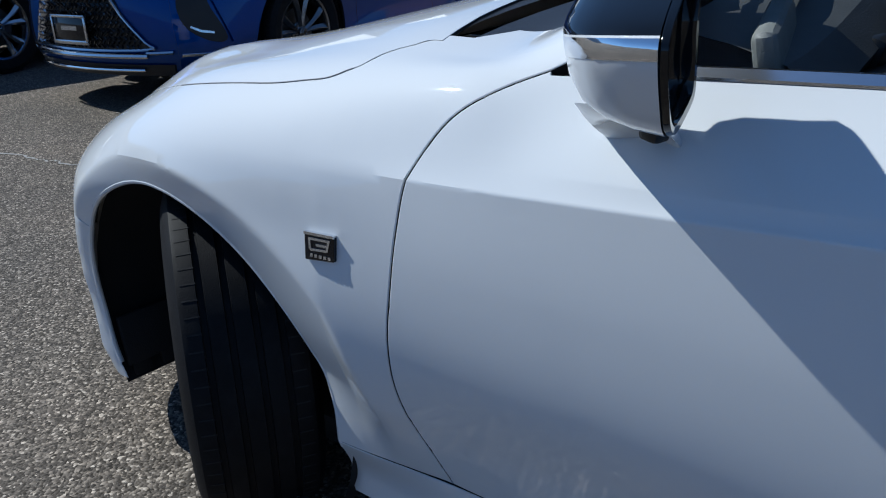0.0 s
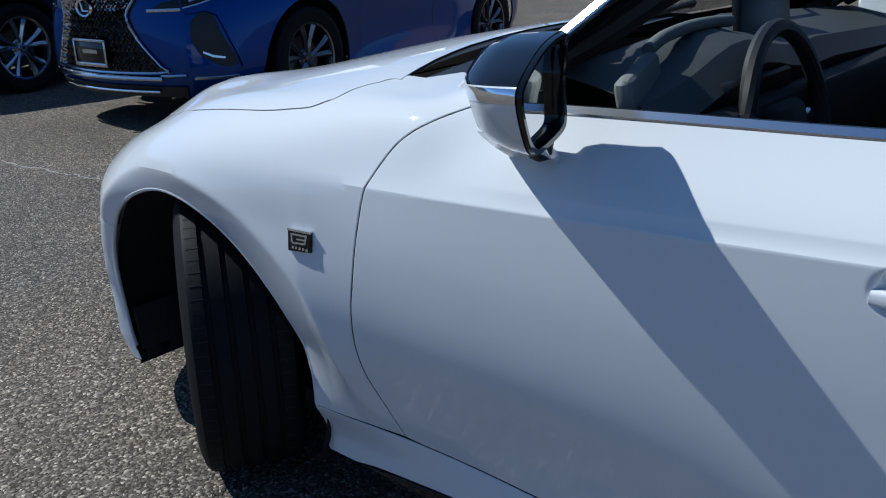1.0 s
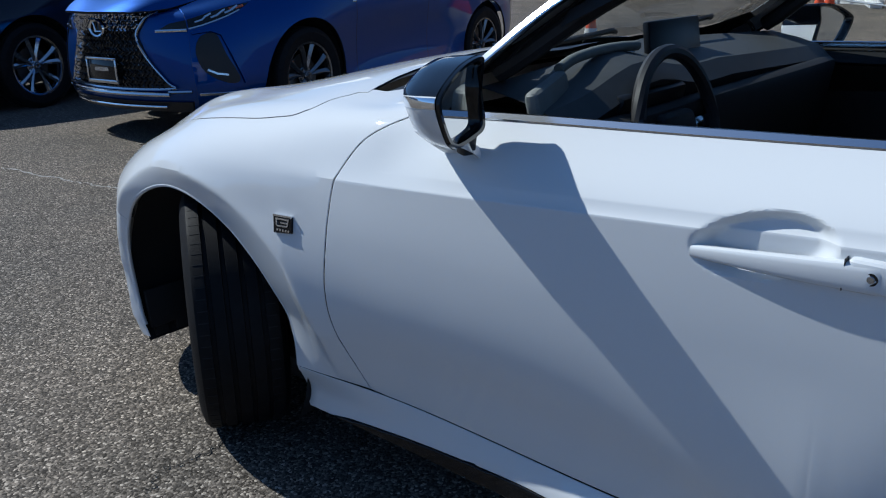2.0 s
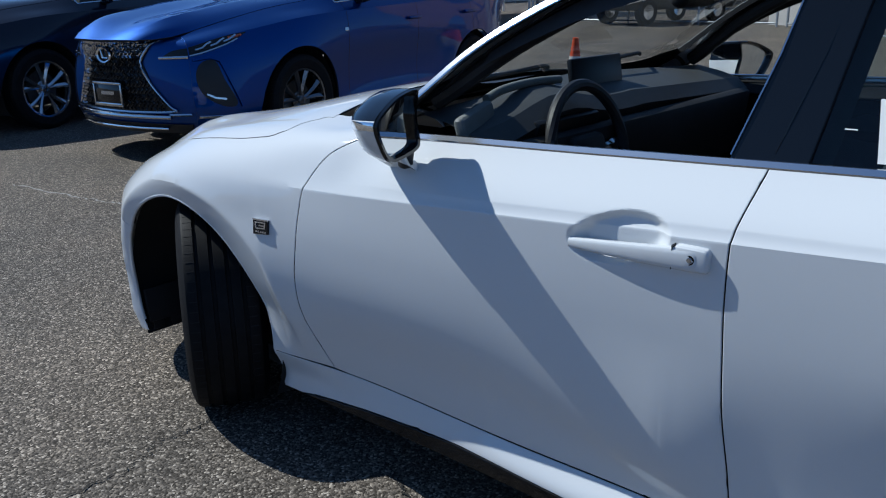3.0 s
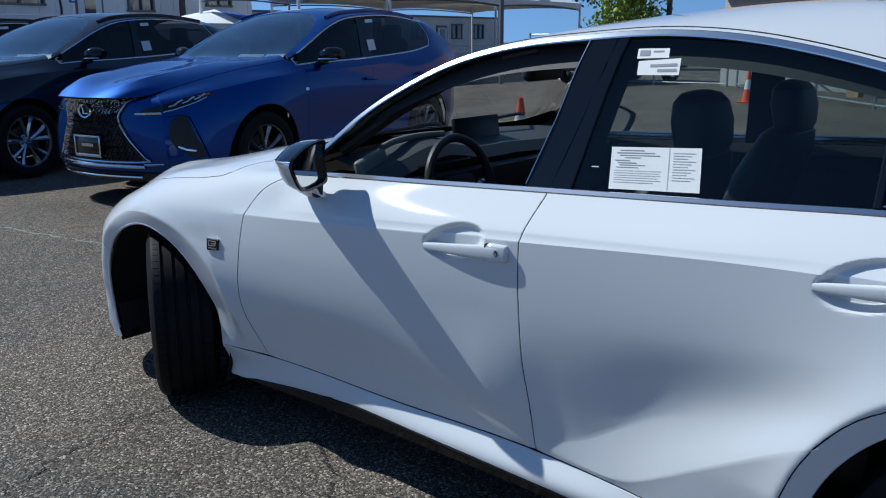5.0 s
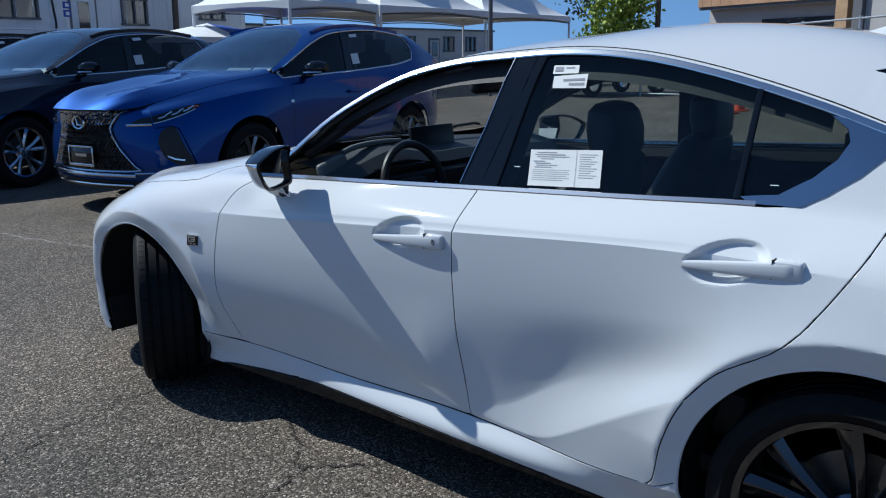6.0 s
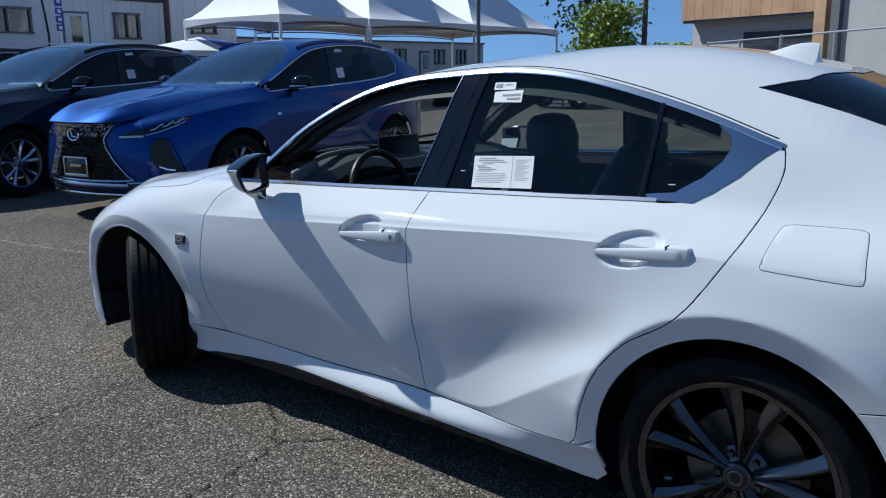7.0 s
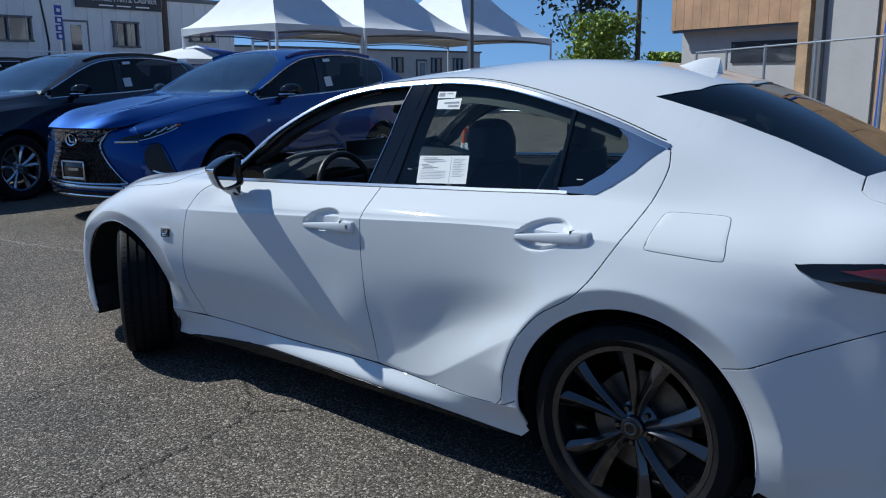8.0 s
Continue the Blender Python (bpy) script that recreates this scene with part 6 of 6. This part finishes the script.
for x in (0.05, 3.75):
    for y in (0.05, 2.95):
        bm = bmesh.new()
        tube(bm, [(x, y, 0), (x, y, 1.98)], 0.03, 6)
        part("leg", bm, LETTER, pop)
# far offices behind the tents
far = thing("far_building", pose(0, 36, 0), "low beige office building behind the tents", "building")
block("wall", (26, 7, 3.05), pose(38.5, 3.5, 1.53), BEIGE, far)
block("roof_edge", (26.2, 7.2, 0.12), pose(38.5, 3.5, 3.1), TRIMGREY, far)
for x, b in ((31.0, False), (34.2, False), (38.0, False), (41.7, True), (46.0, True), (48.6, False)):
    office_window(far, x, 0, 2.1, 1.1, 1.0, b)
fd = new("door")
fd.parent = far
fd.matrix_local = pose(44.3, -0.03, 1.35)
block("frame", (1.15, 0.1, 2.3), Matrix(), TRIMGREY, fd)
block("leaf", (0.95, 0.1, 2.1), pose(0, -0.03, -0.05), BEIGE, fd)
block("door_pane", (0.55, 0.03, 1.0), pose(0, -0.09, 0.4), WINDOW, fd)
rail = thing("fence", pose(30, 33, 0), "low pale pipe fence before the far offices", "fence")
for z in (0.6, 1.1):
    bm = bmesh.new()
    tube(bm, [(0, 0, z), (22, 0, z)], 0.04, 6)
    part("rail", bm, GALV, rail)
for x in np.arange(0, 22.1, 2.2):
    bm = bmesh.new()
    tube(bm, [(x, 0, 0), (x, 0, 1.1)], 0.04, 6)
    part("post", bm, GALV, rail)
for x, y, h, r, name, lab in ((20.4, 13.65, 9.0, 0.075, "lamp_post", "slim dark steel lot lamp post"), (37.5, 15.8, 11.0, 0.14, "utility_pole", "dark wooden utility pole with wires")):
    p = thing(name, pose(x, y, 0), lab, "pole")
    bm = bmesh.new()
    tube(bm, [(0, 0, 0), (0, 0, h)], [r, r * 0.8], 10)
    part("shaft", bm, TRIMGREY if name == "lamp_post" else BARK, p)
    bm = bmesh.new()
    tube(bm, [(0.0, -0.9, h - 0.5), (0, 0.9, h - 0.5)], 0.06, 6)
    part("arm", bm, TRIMGREY, p)


# ---- trees ----
def leaf_mat(name, dark, light):
    m = mat(name, dark, 0.6)
    nt = m.node_tree
    b = nt.nodes["Principled BSDF"]
    g = nt.nodes.new("ShaderNodeNewGeometry")
    r = nt.nodes.new("ShaderNodeValToRGB")
    r.color_ramp.elements[0].color, r.color_ramp.elements[1].color = (*dark, 1), (*light, 1)
    nt.links.new(g.outputs["Random Per Island"], r.inputs["Fac"])
    nt.links.new(r.outputs["Color"], b.inputs["Base Color"])
    return m


LEAF = leaf_mat("leaf_green", (0.10, 0.17, 0.015), (0.38, 0.46, 0.05))
DARKLEAF = leaf_mat("leaf_dark", (0.012, 0.025, 0.010), (0.035, 0.055, 0.02))


def tree(name, x, y, h, trunk_h, rx, material, leaves, seed, label, sparse=False, size=0.13):
    rng = random.Random(seed)
    t = thing(name, pose(x, y, 0), label, "tree")
    bm = bmesh.new()
    tube(bm, [(0, 0, 0), (0.05, 0.02, trunk_h * 0.6), (0, 0, trunk_h), (0.1, 0, h * 0.85)], [0.16, 0.13, 0.11, 0.03], 8)
    tips = []
    for k in range(16):
        a, z0 = rng.uniform(0, 6.28), rng.uniform(trunk_h * 0.7, h * 0.75)
        r = rx * rng.uniform(0.55, 0.95)
        q = Vector((r * math.cos(a), r * math.sin(a), min(h * 0.97, z0 + rng.uniform(0.3, 0.3 * h))))
        mid = Vector((q.x * 0.5, q.y * 0.5, z0 + (q.z - z0) * 0.35))
        tube(bm, [(0, 0, z0), mid, q], [0.06, 0.035, 0.012], 5)
        tips += [mid, q, mid.lerp(q, 0.5), q * 0.8 + Vector((0, 0, q.z * 0.2))]
    part("trunk", bm, BARK, t)
    verts, faces = [], []
    for k in range(leaves):
        c = rng.choice(tips)
        sp = rx * (0.16 if sparse else 0.30)
        p = Vector((rng.gauss(c.x, sp), rng.gauss(c.y, sp), rng.gauss(c.z, sp * 0.8)))
        if p.z < trunk_h * 0.55 or p.z > h * 1.03:
            continue
        m_ = Euler((rng.uniform(-1.2, 1.2), rng.uniform(-1.2, 1.2), rng.uniform(0, 6.28))).to_matrix()
        s = size * rng.uniform(0.6, 1.3)
        i = len(verts)
        verts += [p + m_ @ Vector(q) for q in ((-s, 0, 0), (0, s * 0.55, 0.03), (s, 0, 0), (0, -s * 0.55, 0.03))]
        faces.append((i, i + 1, i + 2, i + 3))
    me = bpy.data.meshes.new("crown")
    me.from_pydata(verts, [], faces)
    me.materials.append(material)
    cr = new("crown", me)
    cr.parent = t
    tagged(cr, kind="stuff")


tree("tree", 36.6, 17.6, 4.3, 1.4, 1.45, LEAF, 4200, 3, "round green broadleaf tree with dense leaves")
tree("tree", 46.0, 24.0, 10.5, 3.5, 3.2, DARKLEAF, 1700, 8, "tall thin dark tree with open branches", True, 0.2)
tree("shrub", 52.0, 20.6, 2.7, 0.6, 1.4, LEAF, 2600, 5, "green shrub beyond the lot", False, 0.2)

# ---- brown building, boards and mesh fence ----
yard = thing("brown_building", pose(20.19, 0.856, 0, 0, 0, -25), "grey stucco building with a brown clad upper storey", "building")
block("wall", (8, 7.6, 2.72), pose(4.35, 3.75, 1.36), STUCCO, yard)
for k, y in enumerate(np.arange(0.0, 7.59, 0.19)):
    block("cladding_panel", (8.2, 0.188, 3.6), pose(4.0 - 0.004 * (k % 2), y + 0.095, 4.54), WOOD, yard)
# dark strip below the cladding, stands in for the overhang's shade
block("eave_shade_strip", (0.1, 7.6, 0.10), pose(0.0, 3.8, 2.70), TRIMGREY, yard)
block("opening", (0.06, 2.7, 0.62), pose(0.33, 4.0, 2.0), WINDOW, yard)
frame_y = thing("unfinished_wall", pose(18.39, -0.535, 0, 0, 0, -25) @ Matrix.Diagonal((0.93, 1.13, 0.93, 1)), "unfinished wall of grey board, plywood and a pale timber post", "wall")
block("timber_post", (0.2, 0.30, 6.2), pose(0, 3.10, 3.1), PLY, frame_y)
block("steel_post", (0.2, 0.22, 6.2), pose(0.05, 2.74, 3.1), TRIMGREY, frame_y)
block("grey_board", (0.12, 1.24, 6.2), pose(0.15, 2.0, 3.1), BOARD, frame_y)
for k in range(3):
    block("plywood_sheet", (0.1, 1.20, 6.2), pose(0.2, 0.76 - 1.22 * k, 3.1), PLY, frame_y)
bm = bmesh.new()
tube(bm, [(-0.05, 2.2, 5.6), (-0.05, -0.9, 2.4)], 0.09, 6)
part("brace", bm, TRIMGREY, frame_y)
bm = bmesh.new()
tube(bm, [(-0.6, 0.75, 0), (-0.6, 0.65, 6)], 0.06, 8)
part("pipe", bm, SIGNBLUE, frame_y, "pale blue pipe")


def mesh_fence(a, b, h, bays, label):
    a, b = Vector(a), Vector(b)
    d = b - a
    f = thing("chain_link_fence", Matrix.Translation(a), label, "fence")
    for k in range(bays + 1):
        p = d * (k / bays)
        bm = bmesh.new()
        tube(bm, [p, p + Vector((0, 0, h + 0.05))], 0.035, 8)
        part("post", bm, GALV, f)
    for z in (h, 0.1):
        bm = bmesh.new()
        tube(bm, [Vector((0, 0, z)), d + Vector((0, 0, z))], 0.024, 6)
        part("rail", bm, GALV, f)
    verts, faces = [], []
    L, step = d.length, 0.12
    u = d.normalized()
    for s in (-1, 1):
        for k in range(int((L + h) / step)):
            t = k * step
            x0, z0 = (t - h, 0.0) if s > 0 else (t, 0.0)
            x1, z1 = (t, h) if s > 0 else (t - h, h)
            pa, pb = (x0, z0), (x1, z1)
            def cut(p, q):
                if p[0] < 0:
                    r = (0 - p[0]) / (q[0] - p[0])
                    return (0, p[1] + r * (q[1] - p[1]))
                if p[0] > L:
                    r = (L - p[0]) / (q[0] - p[0])
                    return (L, p[1] + r * (q[1] - p[1]))
                return p
            pa, pb = cut(pa, pb), cut(pb, pa)
            if abs(pa[0] - pb[0]) < 0.01:
                continue
            i = len(verts)
            for x, z in (pa, pb):
                verts += [u * x + Vector((0, 0, z - 0.001)), u * x + Vector((0, 0, z + 0.001)) + Vector((u.y, -u.x, 0)) * 0.001]
            faces.append((i, i + 1, i + 3, i + 2))
    me = bpy.data.meshes.new("wire_mesh")
    me.from_pydata(verts, [], faces)
    me.materials.append(WIRE)
    w = new("wire_mesh", me)
    w.parent = f
    tagged(w, kind="stuff")


mesh_fence((13.6, -0.5, 0), (22.6, 6.6, 0), 2.02, 4, "chain-link fence with galvanised posts and top rail")
mesh_fence((22.6, 6.9, 0), (22.6, 14.0, 0), 1.6, 3, "lower chain-link fence along the lot's edge")


def cone(x, y, h=0.9):
    c = thing("traffic_cone", pose(x, y, 0), "orange traffic cone with a white collar on the asphalt", "cone", "traffic cones")
    block("base", (0.36, 0.36, 0.035), pose(0, 0, 0.0175), ORANGE, c, bevel=0.008)
    up = pose(0, 0, 0, 0, -90)
    R = lambda z: 0.13 - 0.10 * z / h  # noqa: E731
    bm = bmesh.new()
    lathe(bm, [(R(z), z) for z in np.linspace(0.03, h, 8)] + [(0, h)], 20, up)
    part("body", bm, ORANGE, c)
    bm = bmesh.new()
    lathe(bm, [(R(z) + 0.004, z) for z in np.linspace(h * 0.42, h * 0.72, 4)], 20, up)
    part("collar", bm, CONEWHITE, c)
    return c


cone(5.9, 2.95, 0.71)
cone(16.5, 4.04, 0.71)
cone(17.5, 4.15, 0.71)
for k, (x, y, r) in enumerate(((19.8, 3.9, 20), (20.6, 4.6, 60))):
    b = thing("barrier_plank", pose(x, y, 0, 0, 0, r), "pale flat board lying on the lot", "board")
    block("plank", (1.8, 0.25, 0.12), pose(0, 0, 0.06), LETTER, b, bevel=0.01)
# truck seen through the glass
tr = thing("pickup_truck", pose(23.6, 11.0, 0, 0, 0, 75), "dark pickup truck parked across the lot", "car")
block("chassis", (1.7, 5.0, 0.35), pose(0, 0, 0.62), BLACK, tr, bevel=0.06)
block("body", (1.85, 5.2, 0.55), pose(0, 0, 1.0), NAVY, tr, bevel=0.12)
block("cab", (1.7, 2.0, 0.62), pose(0, 0.3, 1.5), NAVY, tr, bevel=0.16)
for sx in (-0.82, 0.82):
    for sy in (-1.6, 1.6):
        bm = bmesh.new()
        lathe(bm, [(0.22, -0.12), (0.37, -0.12), (0.39, -0.09), (0.39, 0.09), (0.37, 0.12), (0.22, 0.12)], 28, pose(sx, sy, 0.39))
        part("tyre", bm, TYRE, tr)
        bm = bmesh.new()
        lathe(bm, [(0, -0.08), (0.10, -0.09), (0.22, -0.11), (0.235, -0.10), (0.235, 0.1)], 28, pose(sx, sy, 0.39))
        part("rim", bm, SILVER, tr)


# ---- cracks and a faint line in the asphalt ----
CRACK = mat("crack_dark", (0.012, 0.011, 0.010), 0.95)
CHALK = mat("worn_line", (0.32, 0.31, 0.29), 0.9, vary=0.3, scale=30)


def crack(pts, width, seed, name="pavement_crack", material=None, label="thin dark crack in the asphalt"):
    rng = random.Random(seed)
    bm = bmesh.new()
    line = spline(pts, 14)
    rows = []
    for i, p in enumerate(line):
        q = line[min(i + 1, len(line) - 1)] - line[max(i - 1, 0)]
        n = np.array([-q[1], q[0]]) / (np.hypot(*q) + 1e-9)
        w = width * rng.uniform(0.35, 1.3) / 2
        c = p + n * (rng.gauss(0, 0.007) + 0.012 * math.sin(i * 0.9 + seed) * math.sin(i * 0.37))
        rows.append((bm.verts.new((*(c - n * w), 0.004)), bm.verts.new((*(c + n * w), 0.004))))
    for (a, b), (c, d) in zip(rows, rows[1:]):
        bm.faces.new((a, b, d, c))
    tagged(new(name, finish(bm, name, material or CRACK)), label, "crack", kind="structure")


crack([(-0.78, -0.06), (-0.92, -0.11), (-1.03, -0.11), (-1.10, -0.10), (-1.15, -0.13), (-1.25, -0.17), (-1.41, -0.17), (-1.59, -0.26), (-1.95, -0.36), (-2.5, -0.42)], 0.0065, 1)
crack([(-0.62, -1.52), (-0.81, -1.32), (-1.0, -1.14), (-1.12, -1.15), (-1.35, -1.20), (-1.56, -1.22), (-1.76, -1.25), (-2.2, -1.42)], 0.0065, 2)
crack([(-0.74, -0.70), (-0.80, -0.81), (-0.89, -0.96), (-0.96, -1.03), (-1.02, -1.14)], 0.0055, 3)
crack([(0.10, 3.80), (0.19, 3.24), (0.24, 2.94), (0.29, 2.70), (0.36, 2.40)], 0.016, 4, "worn_line", CHALK, "faint pale worn line on the asphalt")
